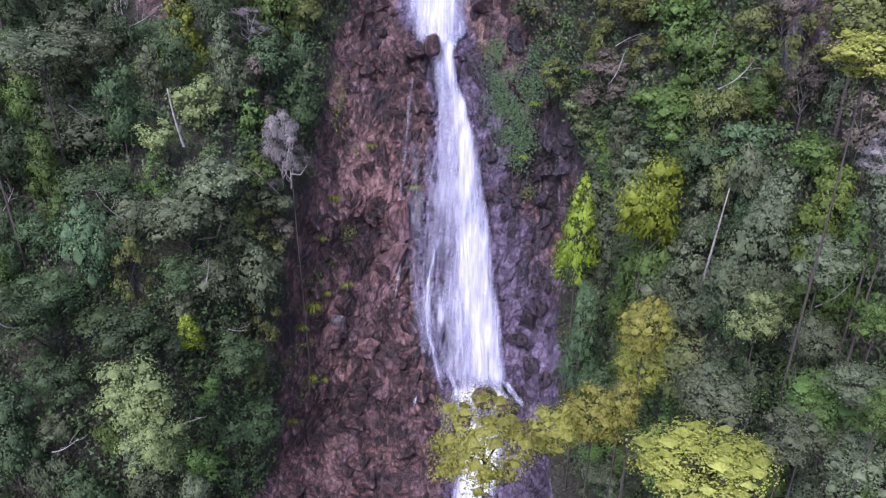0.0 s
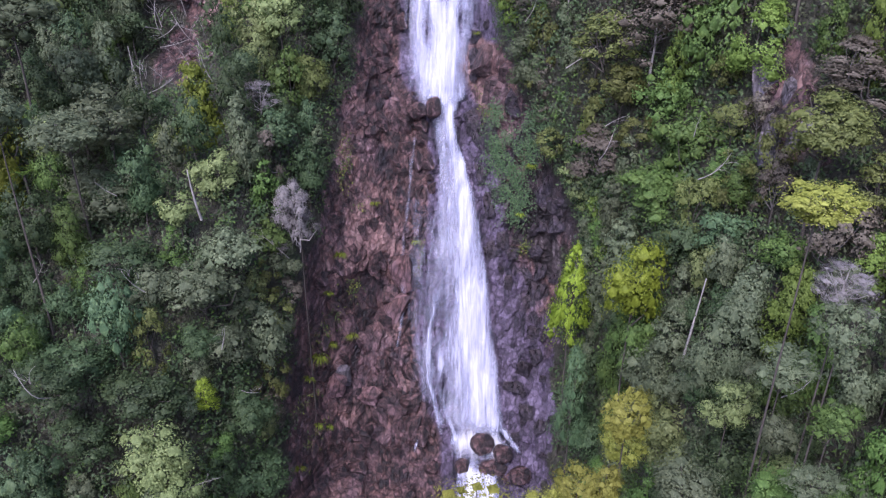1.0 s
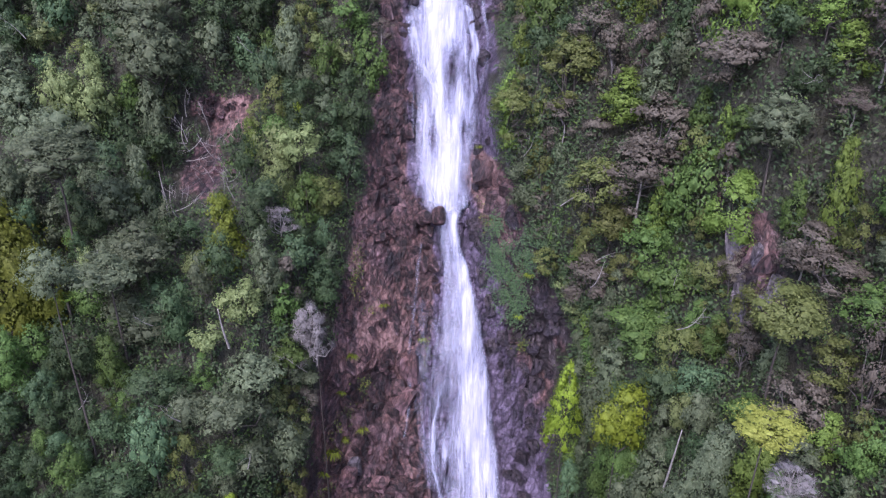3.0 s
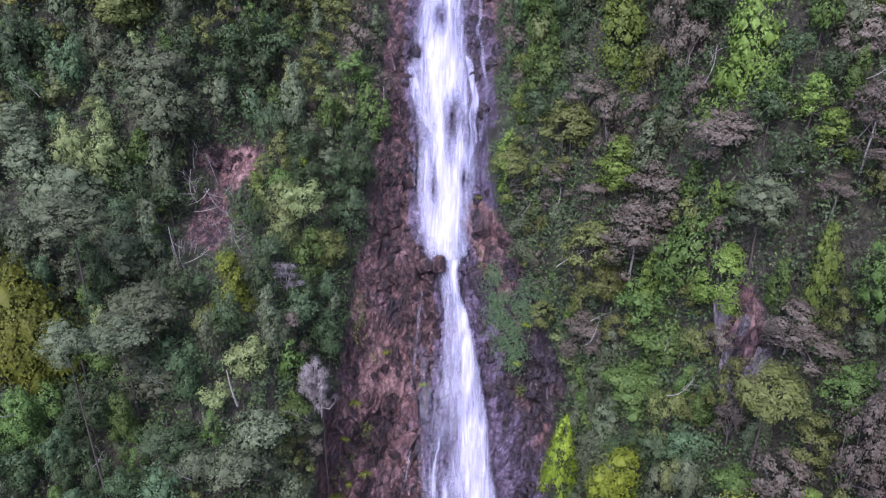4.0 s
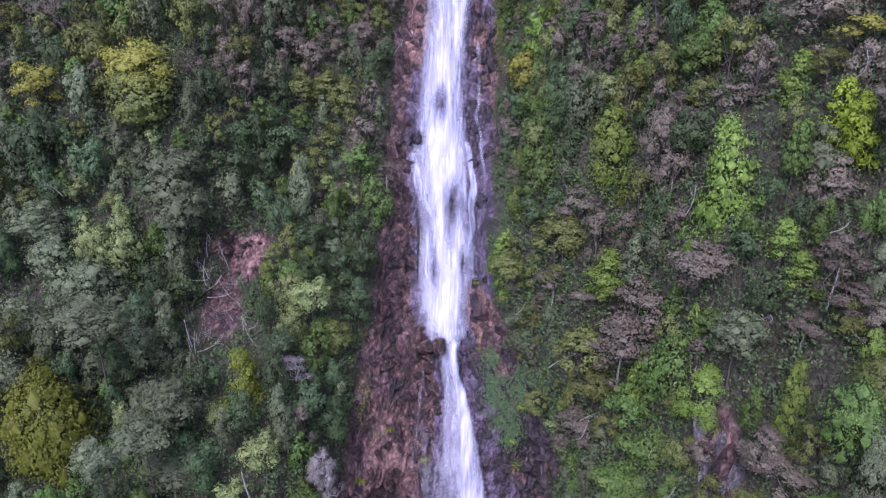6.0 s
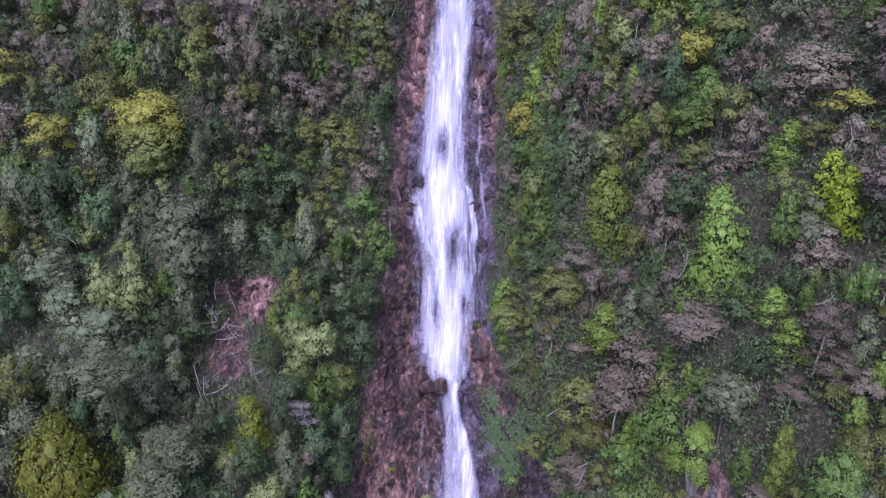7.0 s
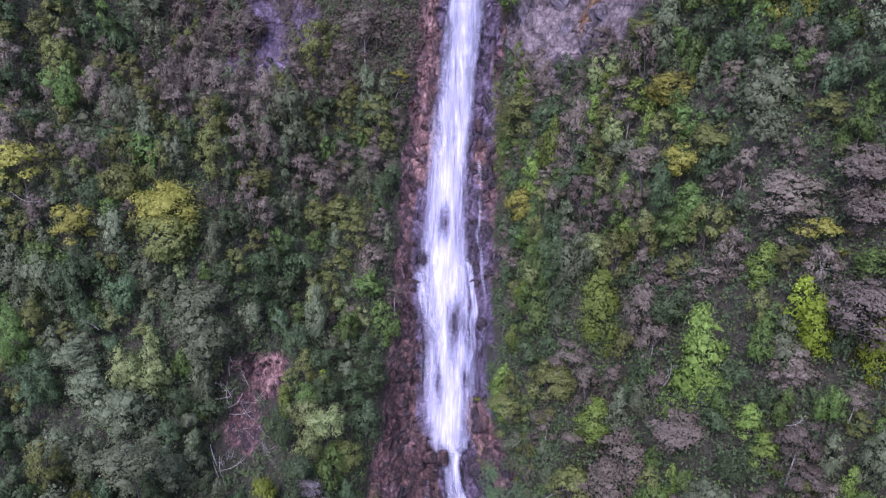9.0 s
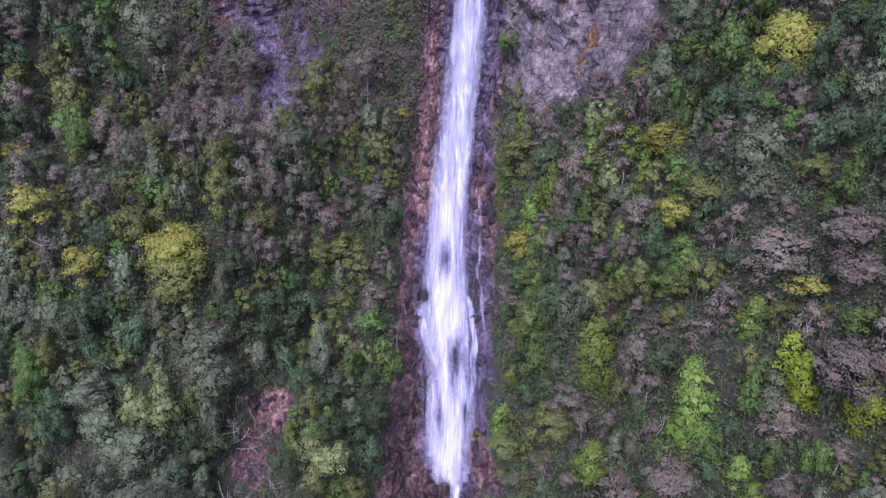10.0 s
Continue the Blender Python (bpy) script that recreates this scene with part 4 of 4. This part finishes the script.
stand("yellow_bush", [(8.1, 30.0, 20.8, 2.3, 2.3), (11.3, 33.0, 21.8, 1.8, 2.0), (9.2, 29.0, 22.2, 1.3, 1.8), (5.4, 27.0, 22.3, 1.8, 1.7), (16.0, 26.8, 40.4, 2.2, 1.2)])
stand("lime_round", [(13.7, 43.2, 27.6, 3.0, 4.1)])
stand("cone_tree", [(11.4, 53.3, 21.8, 2.3, 4.5)])
stand("yellow_tall", [(-22.1, 60.8, 35.1, 3.5, 4.9)])
stand("gold_bush", [(-40.0, 55.1, 32.7, 5.9, 9.5)])


def kind_for(x, z):
    p = noise.noise(Vector((x * 0.09, z * 0.09, 7.0)))
    r = rng.uniform() + p * 0.35
    if x < 0:
        table = ("myrtle", 0.16, "teal_tree", 0.33, "grey_tree", 0.62, "green_tree", 0.76, "olive_tree", 0.88, "bronze_tree", 0.95, "pale_tree", 9)
        # low left: myrtles, more than grow there, their dark leaves standing in for shade
        if x < -16 and z < 46:
            table = ("myrtle", 0.35, "teal_tree", 0.6, "grey_tree", 0.88, "green_tree", 9) if z < 19 else ("myrtle", 0.18, "teal_tree", 0.34, "grey_tree", 0.62, "green_tree", 0.8, "olive_tree", 0.9, "pale_tree", 9)
            if x < -23 and z < 33:
                table = ("myrtle", 0.6, "teal_tree", 0.75, "grey_tree", 0.85, "green_tree", 9)
        if z > 74 and x > -48:
            table = ("bronze_tree", 0.62, "grey_tree", 0.75, "olive_tree", 0.9, "myrtle", 9)
        elif z > 60:
            table = ("myrtle", 0.18, "grey_tree", 0.42, "olive_tree", 0.62, "bronze_tree", 0.88, "green_tree", 9)
    else:
        table = ("myrtle", 0.16, "green_tree", 0.42, "grey_tree", 0.56, "bronze_tree", 0.76, "olive_tree", 0.88, "lime_soft", 0.96, "pale_tree", 9)
    if x > 9 and z < 40:
        table = ("green_tree", 0.36, "grey_tree", 0.72, "lime_soft", 0.79, "pale_tree", 0.88, "myrtle", 9)
    if x > 28 and z > 62:
        table = ("myrtle", 0.3, "teal_tree", 0.45, "bronze_tree", 0.76, "green_tree", 9)
    if x > 3 and 33 < z < 52:
        table = ("bronze_tree", 0.18, "olive_tree", 0.46, "grey_tree", 0.62, "green_tree", 0.84, "lime_soft", 9)
    kind = next((table[k] for k in range(0, len(table), 2) if r < table[k + 1]), table[-2])
    if rng.uniform() < 0.5:
        kind = {"grey_tree": "grey_column", "green_tree": "green_column"}.get(kind, kind)
    return kind


def west_end(z):
    return np.interp(z, [0, 40, 60, 100], [-34, -55, -67, -82])


def east_end(z):
    return np.interp(z, [0, 40, 100], [22, 33, 46])


def on_slope(r0, n, spread=1.0):
    """About n points spread evenly over the surface of the face, and the valley floor at its foot (z below 0)."""
    x, z = r0.uniform(-84, 50, n * 6), r0.uniform(-12, 99, n * 6)
    zz = np.clip(z, 0, 100)
    y = face(x, zz)
    fx, fz = (face(x + 0.5, zz) - y) * 2, (face(x, zz + 0.5) - y) * 2
    area = np.where(z < 0, 2.0, np.sqrt(1 + fx**2 + fz**2))
    keep = (r0.uniform(size=len(x)) < area / 4.5) & (x > west_end(zz) - 2) & (x < east_end(zz) + 2)
    x, y, z = x[keep][:n], y[keep][:n], z[keep][:n]
    s = -28 * np.log(np.clip(1 + np.minimum(z, 0) / 13, 0.05, 1))
    return x, np.where(z < 0, y - s, y), z


def fill_forest():
    """Trees wherever there is room between those that stand out."""
    spots = np.zeros((4000, 5))
    n = len(taken)
    spots[:n] = np.array(taken)
    for x, yb, zb in zip(*on_slope(np.random.default_rng(77), 16000)):
        r = 1.35 + 1.8 * rng.uniform() ** 1.6
        if zb > 74 and -48 < x < 0:
            r *= 0.6
        half = r * rng.uniform(0.95, 1.8)
        z = zb + half * 0.8 + rng.uniform(0.2, 1.8)
        zc = min(max(zb, 0.0), 100.0)
        if (9 < x < 12.6 and zb < 17 and yb > 34) or (-31 < x < -21.5 and 33.5 < zb < 45.5) or (zb < 0 and -15 < x < 11) or bareness(np.array([x]), np.array([zc]))[0] > 0.15 or bareness(np.array([x]), np.array([min(zc + 2.5, 100)]))[0] > 0.6:
            continue
        lo, hi = np.interp(z, EDGE_Z, EDGE_L), np.interp(z, EDGE_Z, EDGE_R)
        if lo - 0.5 * r < x < hi + 0.5 * r and z < 100:
            continue
        q = spots[:n]
        room = np.where(np.arange(n) < len(taken), 0.85, 0.6)
        if np.any(((x - q[:, 0]) ** 2 + (yb - q[:, 1]) ** 2) / (room * q[:, 3] + 0.42 * r) ** 2 + ((z - q[:, 2]) / (room * q[:, 4] + 0.4 * half)) ** 2 < 1):
            continue
        plant(kind_for(x, z), x, yb, zb - 0.3, z, r, half, near=False)
        spots[n] = (x, yb, z, r, half)
        n += 1
        if n > 1650:
            break
    return n


fill_forest()


def undergrowth(name, label, mat, n, seed, size):
    """Low shrubs, ferns and saplings that cover the forest floor, too many to count."""
    r0 = np.random.default_rng(seed)
    x, y, z = on_slope(r0, n)
    zz = np.clip(z, 0, 100)
    keep = (bareness(x, zz) < 0.25 * r0.uniform(0.2, 2.0, len(x))) & ((z > 0) | (x < -14) | (x > 10))
    x, y, z = x[keep], y[keep], z[keep]
    c = np.stack([x, y - r0.uniform(0.2, 1.1, len(x)), z + 0.25], 1)
    v = unit(r0.normal(size=(13 * len(x), 3)))
    c = np.repeat(c, 13, axis=0) + v * r0.uniform(0.25, 0.95, (len(v), 1))
    nrm = unit(np.array([0, -0.7, 0.6]) + r0.normal(size=(len(c), 3)) * 0.45)
    me = leaf_mesh(name, leaf_clumps(r0, c, nrm, size, size * 0.7), mat, np.repeat(unit(v * 0.7 + np.array([0, -0.5, 0.6]))[:, None], 3, axis=1))
    return tagged(new(name, me), label, "undergrowth", kind="stuff")


undergrowth("undergrowth", "dark green low shrubs covering the forest floor", LEAF["dark"], 20000, 21, 0.31)
undergrowth("saplings_cover", "grey-green saplings between the trees", LEAF["grey"], 4500, 22, 0.26)
undergrowth("fern_cover", "fresh green ferns on the forest floor", LEAF["green"], 4500, 23, 0.26)


# -- moss, tussocks, ferns, dead wood --
def heath():
    """Dry bronze shrubs on the thin soil of the high wall."""
    r0 = np.random.default_rng(31)
    x, y, z = on_slope(r0, 30000)
    keep = (z > 72) & (x > -50) & (x < 0) & (bareness(x, np.clip(z, 0, 100)) < 0.9) & (r0.uniform(size=len(x)) < np.clip((z - 72) / 8, 0, 1))
    c = np.stack([x, y - 0.5, z + 0.2], 1)[keep]
    c = np.repeat(c, 16, axis=0) + r0.normal(size=(16 * len(c), 3)) * 0.4
    nrm = unit(np.array([0, -0.7, 0.6]) + r0.normal(size=(len(c), 3)) * 0.4)
    return tagged(new("heath", leaf_mesh("heath", leaf_clumps(r0, c, nrm, 0.36, 0.2), LEAF["brown"])), "dry purplish-brown shrubs on the high wall", "undergrowth", kind="stuff")


heath()


def moss_patch(name, label, mat, spots, n, seed, size):
    """Plants that cling flat to the wet rock; spots: x, z, half width, half height."""
    r0 = np.random.default_rng(seed)
    c = []
    for x, z, rx, rz in spots:
        k = max(10, int(n * rx * rz))
        px, pz = x + rx * 0.6 * r0.normal(size=k), z + rz * 0.6 * r0.normal(size=k)
        ragged = wobble(px, pz, 1.6) + 0.4 * r0.normal(size=k) > -0.25
        px, pz = px[ragged], pz[ragged]
        k = len(px)
        c.append(np.stack([px, face(px, np.clip(pz, 0, 100)) - 0.5 - r0.uniform(0, 0.5, k), pz], 1))
    c = np.concatenate(c)
    nrm = unit(np.array([0, -0.7, 0.6]) + r0.normal(size=(len(c), 3)) * 0.4)
    return tagged(new(name, leaf_mesh(name, leaf_clumps(r0, c, nrm, size, size * 0.8), mat)), label, "moss", kind="stuff")


moss_patch("fern_bank", "green ferns and moss hanging on the wet rock", LEAF["cone"], ((5.6, 30, 1.4, 2.6), (6.6, 27.4, 1.7, 3.0), (7.4, 24.6, 1.4, 2.2), (5.2, 33.0, 0.8, 1.4), (8.6, 30.5, 1.0, 2.2), (9.2, 33.5, 1.2, 1.6)), 520, 61, 0.17)
moss_patch("moss_streak", "yellow-green moss streak on the dripping wall", MOSS, ((6.6, 70.5, 0.7, 4.5), (6.9, 66.5, 0.9, 3.0), (5.9, 75.0, 0.4, 2.5), (6.9, 64, 0.8, 2.0)), 300, 62, 0.2)
moss_patch("rock_moss", "small moss clumps on the brown rock", MOSS, ((-8.5, 24, 0.8, 0.5), (-11, 15, 0.9, 0.7), (-12.2, 5, 0.8, 0.9), (-13, 9.0, 0.9, 0.8), (-2.4, 18.5, 0.4, 1.4), (-9.0, 17.0, 0.7, 1.0), (-11.8, 13.5, 1.0, 1.2), (3.4, 34.6, 0.7, 0.5), (4.2, 33.2, 0.6, 1.2), (-10.2, 28.5, 0.8, 2.0), (8.4, 20, 0.8, 1.0)), 140, 63, 0.18)


def tussock(x, z, size, seed):
    r0 = np.random.default_rng(seed)
    v, f = [], []
    for k in range(46):
        a, tip = r0.uniform(0, 6.283), r0.uniform(0.5, 1.0)
        d = np.array([math.cos(a), math.sin(a) * 0.7 - 0.35, 0])
        side = np.array([-d[1], d[0], 0]) * 0.035
        p0, p1, p2 = d * 0.06, d * 0.4 * tip + np.array([0, 0, 0.55 * tip]), d * 0.95 * tip + np.array([0, 0, 0.3 * tip - 0.3 * r0.uniform()])
        i = len(v)
        v += [p0 - side, p0 + side, p1 - side, p1 + side, p2]
        f += [(i, i + 1, i + 3, i + 2), (i + 2, i + 3, i + 4)]
    ob = new("grass_tussock", mesh_of("grass_tussock", v, f, TUSSOCK))
    ob.matrix_world = Matrix.LocRotScale((x, float(face(x, z)[0]) - 0.75, z), Euler((0, 0, r0.uniform(-0.5, 0.5))), (size,) * 3)
    return tagged(ob, "bright yellow-green grass tussock growing on bare rock", "grass tussock", group="tussocks on the rock")


for k, (x, z, size) in enumerate(((-7.2, 24.0, 0.9), (-10.3, 20.2, 1.1), (-12.0, 11.6, 1.6), (-11.0, 12.2, 1.0), (-12.9, 10.6, 1.0), (-9.3, 12.2, 1.1), (-12.2, 5.4, 0.9), (-11.3, 4.6, 0.8), (-13.6, 3.0, 0.9), (-2.9, 19.8, 0.9), (-11.3, 17.2, 0.8), (-13.2, 2.2, 0.7), (7.9, 23.2, 0.9), (8.8, 28.6, 0.9), (3.3, 40.0, 0.8))):
    tussock(x, z, size, 300 + k)


def dead_wood(name, label, category, seed, forks, wild):
    """Bleached wood of length 1 along z, with side branches."""
    r0 = np.random.default_rng(seed)
    v, f = [], []
    bend = r0.normal(size=3) * wild
    line = [np.array([bend[0] * math.sin(2.5 * t), bend[1] * math.sin(3.3 * t), t]) for t in np.linspace(0, 1, 8)]
    tube(v, f, line, [0.022 * (1.1 - 0.8 * t) for t in np.linspace(0, 1, 8)], 5)
    for k in range(forks):
        i = r0.integers(2, 7)
        d = np.array([*(r0.normal(size=2) * 0.6), 0.5])
        d = d / np.linalg.norm(d) * r0.uniform(0.15, 0.45)
        m = line[i] + d * 0.55 + r0.normal(size=3) * 0.03
        tube(v, f, [line[i], m, line[i] + d], [0.011, 0.008, 0.003], 4)
        for j in range(2):
            e = m + (d * 0.5 + r0.normal(size=3) * 0.1)
            tube(v, f, [m, e], [0.006, 0.002], 3)
    return mesh_of(name, v, f, DEAD, True)


SNAG = dead_wood("dead_tree", "", "", 420, 0, 0.02)


def stick(seed, wild, thick):
    r0 = np.random.default_rng(seed)
    v, f = [], []
    bend = r0.normal(size=4) * wild
    ts = np.linspace(0, 1, 7)
    tube(v, f, [(bend[0] * math.sin(2.5 * t), bend[1] * math.sin(3.3 * t) + bend[2] * t * t, t) for t in ts], [thick * (1.1 - 0.85 * t) for t in ts], 5)
    return mesh_of("stem", v, f, DEAD, True)


STEMS = [stick(400 + k, 0.1, 0.014) for k in range(5)]
TWIGS = [stick(440 + k, 0.14, 0.011) for k in range(5)]


def dead_branch(x, z, length, tilt, off, r0):
    """A bare branch with forking twigs."""
    y = float(face(x, z)[0]) - off
    branch = tagged(new("dead_branch"), "bleached bare branch among the foliage", "dead branch", group="dead branches")
    branch.matrix_world = Matrix.LocRotScale((x, y, z), Euler((radians(18), radians(tilt), r0.uniform(0, 0.6))), (length,) * 3)
    part("stem", STEMS[r0.integers(5)], None, branch)
    for k in range(5):
        twig = part("twig", TWIGS[r0.integers(5)], None, branch)
        at = r0.uniform(0.35, 0.9)
        twig.matrix_basis = Matrix.LocRotScale((0, 0, at), Euler((r0.uniform(-0.9, 0.9), r0.uniform(-0.9, 0.9), r0.uniform(0, 6.28))), (r0.uniform(0.25, 0.5),) * 3)


def lay_wood(me, name, label, x, z, length, tilt, off=1.0, thick=1.0):
    y = float(face(x, z)[0]) - off
    ob = new(name, me)
    ob.matrix_world = Matrix.LocRotScale((x, y, z), Euler((radians(12), radians(tilt), 0.0)), (length * thick, length * thick, length))
    return tagged(ob, label, "dead tree", group="dead trees")


for x, z, length, tilt, off, thick in ((16.6, 20.0, 11.0, 0, -3.7, 0.5), (-29.6, 36.0, 4.2, 0, 2.5, 1.0), (-29.0, 35.4, 3.2, -2, 2.5, 0.9), (-19.2, 29.4, 4.6, -2, 4.0, 1.1)):
    lay_wood(SNAG, "dead_tree", "bleached bare trunk standing among the trees", x, z, length, tilt, off, thick)
r1 = np.random.default_rng(88)
for x, z, off in ((-31, 26, 6), (-27, 21, 7), (-22, 26, 6), (-17, 21, 6), (-16, 17, 6), (-14.5, 26, 6), (-13.6, 24, 5.5), (-24, 15, 8), (-29, 13, 8), (-33, 34, 8), (-26, 31, 6.5), (-19, 13, 7), (-38, 30, 7), (-34, 22, 7),
                  (18, 37, 6), (10, 40, 6), (7, 43, 5), (13, 36, 5.5), (24, 54, 6), (20, 58, 6), (28, 60, 6), (31, 70, 6), (16, 72, 6), (-8, 64, 4), (-9, 74, 3), (-40, 70, 5), (-52, 66, 5), (-30, 72, 5), (-22, 50, 5), (-44, 52, 5), (13, 33, 5), (19, 27, 8), (17.5, 35, 8)):
    dead_branch(x, z, r1.uniform(1.8, 3.4), r1.uniform(-75, 75), off, r1)


for k in range(26):
    dead_branch(r1.uniform(-30, -22), r1.uniform(35, 44), r1.uniform(1.6, 4.2), r1.normal() * 40, r1.uniform(0.6, 1.6), r1)


def tree_fern(x, z, size, seed, off):
    """A fern with a crown of arching fronds."""
    r0 = np.random.default_rng(seed)
    y = float(face(x, z)[0]) - off
    base = base_under(x, y, z)
    fern = tagged(new("tree_fern"), "green tree fern with arching fronds", "fern", group="tree ferns")
    fern.matrix_world = pose(x, y, base)
    v, f = [], []
    tube(v, f, [(0, 0, -0.2), (0.05, 0, (z - base) * 0.5), (0, 0, z - base)], [0.16, 0.13, 0.11], 6)
    part("trunk", mesh_of("trunk", v, f, BARK, True), None, fern)
    v, f = [], []
    for k in range(11):
        a = 6.283 * k / 11 + r0.uniform(-0.2, 0.2)
        d, s = np.array([math.cos(a), math.sin(a), 0]), np.array([-math.sin(a), math.cos(a), 0])
        i0 = len(v)
        for j, t in enumerate(np.linspace(0.08, 1, 12)):
            p = d * t + np.array([0, 0, 0.45 * math.sin(t * 2.6) - 0.35 * t * t])
            w = 0.2 * math.sin(math.pi * min(1, t * 0.9 + 0.12)) + 0.01
            v += [p - s * w + np.array([0, 0, -0.05]), p, p + s * w + np.array([0, 0, -0.05]), p + d * 0.05]
            i = i0 + 4 * j
            f += [(i, i + 1, i + 3), (i + 1, i + 2, i + 3)]
    fronds = part("frond_crown", mesh_of("frond_crown", v, f, FERN), None, fern)
    fronds.matrix_basis = Matrix.LocRotScale((0, 0, z - base), Euler((0, 0, 0)), (size,) * 3)


for k, (x, z, size, off) in enumerate(((-33.5, 36.5, 1.8, 4), (-31.5, 33.0, 1.9, 4), (-35, 31.5, 1.7, 4), (-30, 30.0, 1.6, 4), (-33, 39.5, 1.4, 3))):
    tree_fern(x, z, size, 500 + k, off)

# blocks of the landslip scar, the crag and the high pale wall
for k in range(26):
    x, z, size = rock_rng.uniform(-28.5, -22.5), rock_rng.uniform(38, 45), rock_rng.uniform(0.2, 0.65)
    rock_at("pink" if k % 3 == 0 else "brown", x, z, (size, size * 0.8, size), 0.35, "rock", ground)
for k in range(14):
    x, z, size = rock_rng.normal(22.9, 0.8), rock_rng.uniform(37, 44), rock_rng.uniform(0.5, 1.2)
    rock_at("pale" if k % 2 else "brown", x, z, (size * 0.8, size * 0.8, size * 1.3), 0.25, "rock", ground)
for k in range(34):
    x, z, size = rock_rng.uniform(8, 24), rock_rng.uniform(78, 97), rock_rng.uniform(0.6, 1.7)
    if cliff(np.array([x]), np.array([z]))[0] > 0.8:
        ob = rock_at("pale", x, z, (size * 0.7, size * 0.5, size * 1.6), 0.45, "rock", ground)
        ob.matrix_world = ob.matrix_world @ Matrix.Rotation(-0.5, 4, "Y")
for k in range(26):
    x, z, size = rock_rng.uniform(-45, -14), rock_rng.uniform(75, 96), rock_rng.uniform(0.6, 1.5)
    if bareness(np.array([x]), np.array([z]))[0] > 0.6:
        rock_at("wet" if k % 2 else "pale", x, z, (size * 0.7, size * 0.7, size * 1.4), 0.35, "rock", ground)
# red and ochre blocks of the upper walls
for x, z, sx, sz, key in ((-3.6, 76, 0.9, 2.2, "red"), (-4.0, 72.5, 0.8, 1.8, "red"), (-4.4, 69.0, 0.9, 1.6, "red"), (-3.0, 80, 0.7, 2.0, "red"), (-5.0, 64.5, 1.0, 1.5, "red"), (-3.4, 84, 0.6, 2.0, "red"),
                          (3.6, 69.5, 0.6, 0.9, "red"), (3.9, 66.5, 0.7, 0.8, "red"), (3.7, 63.5, 0.9, 0.7, "red"), (4.6, 60.5, 0.8, 0.9, "red"), (4.4, 57.5, 0.8, 1.0, "wet"), (5.2, 68.5, 0.8, 1.0, "wet"), (5.0, 72.5, 0.9, 2.0, "wet"),
                          (22.5, 41.5, 1.6, 2.0, "pale"), (23.2, 38.8, 1.4, 1.8, "brown"), (22.0, 37.0, 1.0, 1.4, "pale")):
    rock_at(key, x, z, (sx, 0.8, sz), 0.3, "rock", ground)
for x, z, sx, sz in ((18.6, 86.2, 1.1, 2.6), (19.4, 88.6, 1.0, 2.0), (17.8, 83.6, 0.8, 1.9), (18.2, 84.8, 1.2, 1.6)):
    ob = rock_at("pale", x, z, (sx, 0.7, sz), 0.4, "rock", ground)
    ob.data = OCHRE


# -- woods beyond: the valley floor behind, the side slopes and the plateau --
def far_woods():
    r0 = np.random.default_rng(71)
    spots = []
    for x in np.arange(-165, 165, 8.0):
        for s in np.arange(38, 165, 9):
            spots.append((x, float(face(x, 0.0)[0]) - s, floor_z(s) + 5))
        for z in np.arange(3, 104, 7.5):
            if x < west_end(z) - 6 or x > east_end(z) + 6:
                spots.append((x, float(face(x, min(z, 100.0))[0]) - 1.5, z + 3))
        for s in np.arange(10, 110, 9):
            spots.append((x, float(face(x, 100.0)[0]) + 0.8 * s, 104 + 24 * (1 - math.exp(-s / 16)) + 4))
    c = np.array(spots) + r0.normal(size=(len(spots), 3)) * np.array([2.2, 2.2, 0.8])
    c = np.repeat(c, 60, axis=0)
    v = unit(r0.normal(size=c.shape))
    c = c + v * np.array([3.4, 3.4, 4.0]) * r0.uniform(0.6, 1.05, (len(c), 1))
    return tagged(new("far_woods", leaf_mesh("far_woods", leaf_clumps(r0, c, unit(v + np.array([0, 0, 0.6])), 1.0, 0.8), LEAF["dark"])), "dark green forest covering the rest of the valley", "forest", kind="stuff")


far_woods()
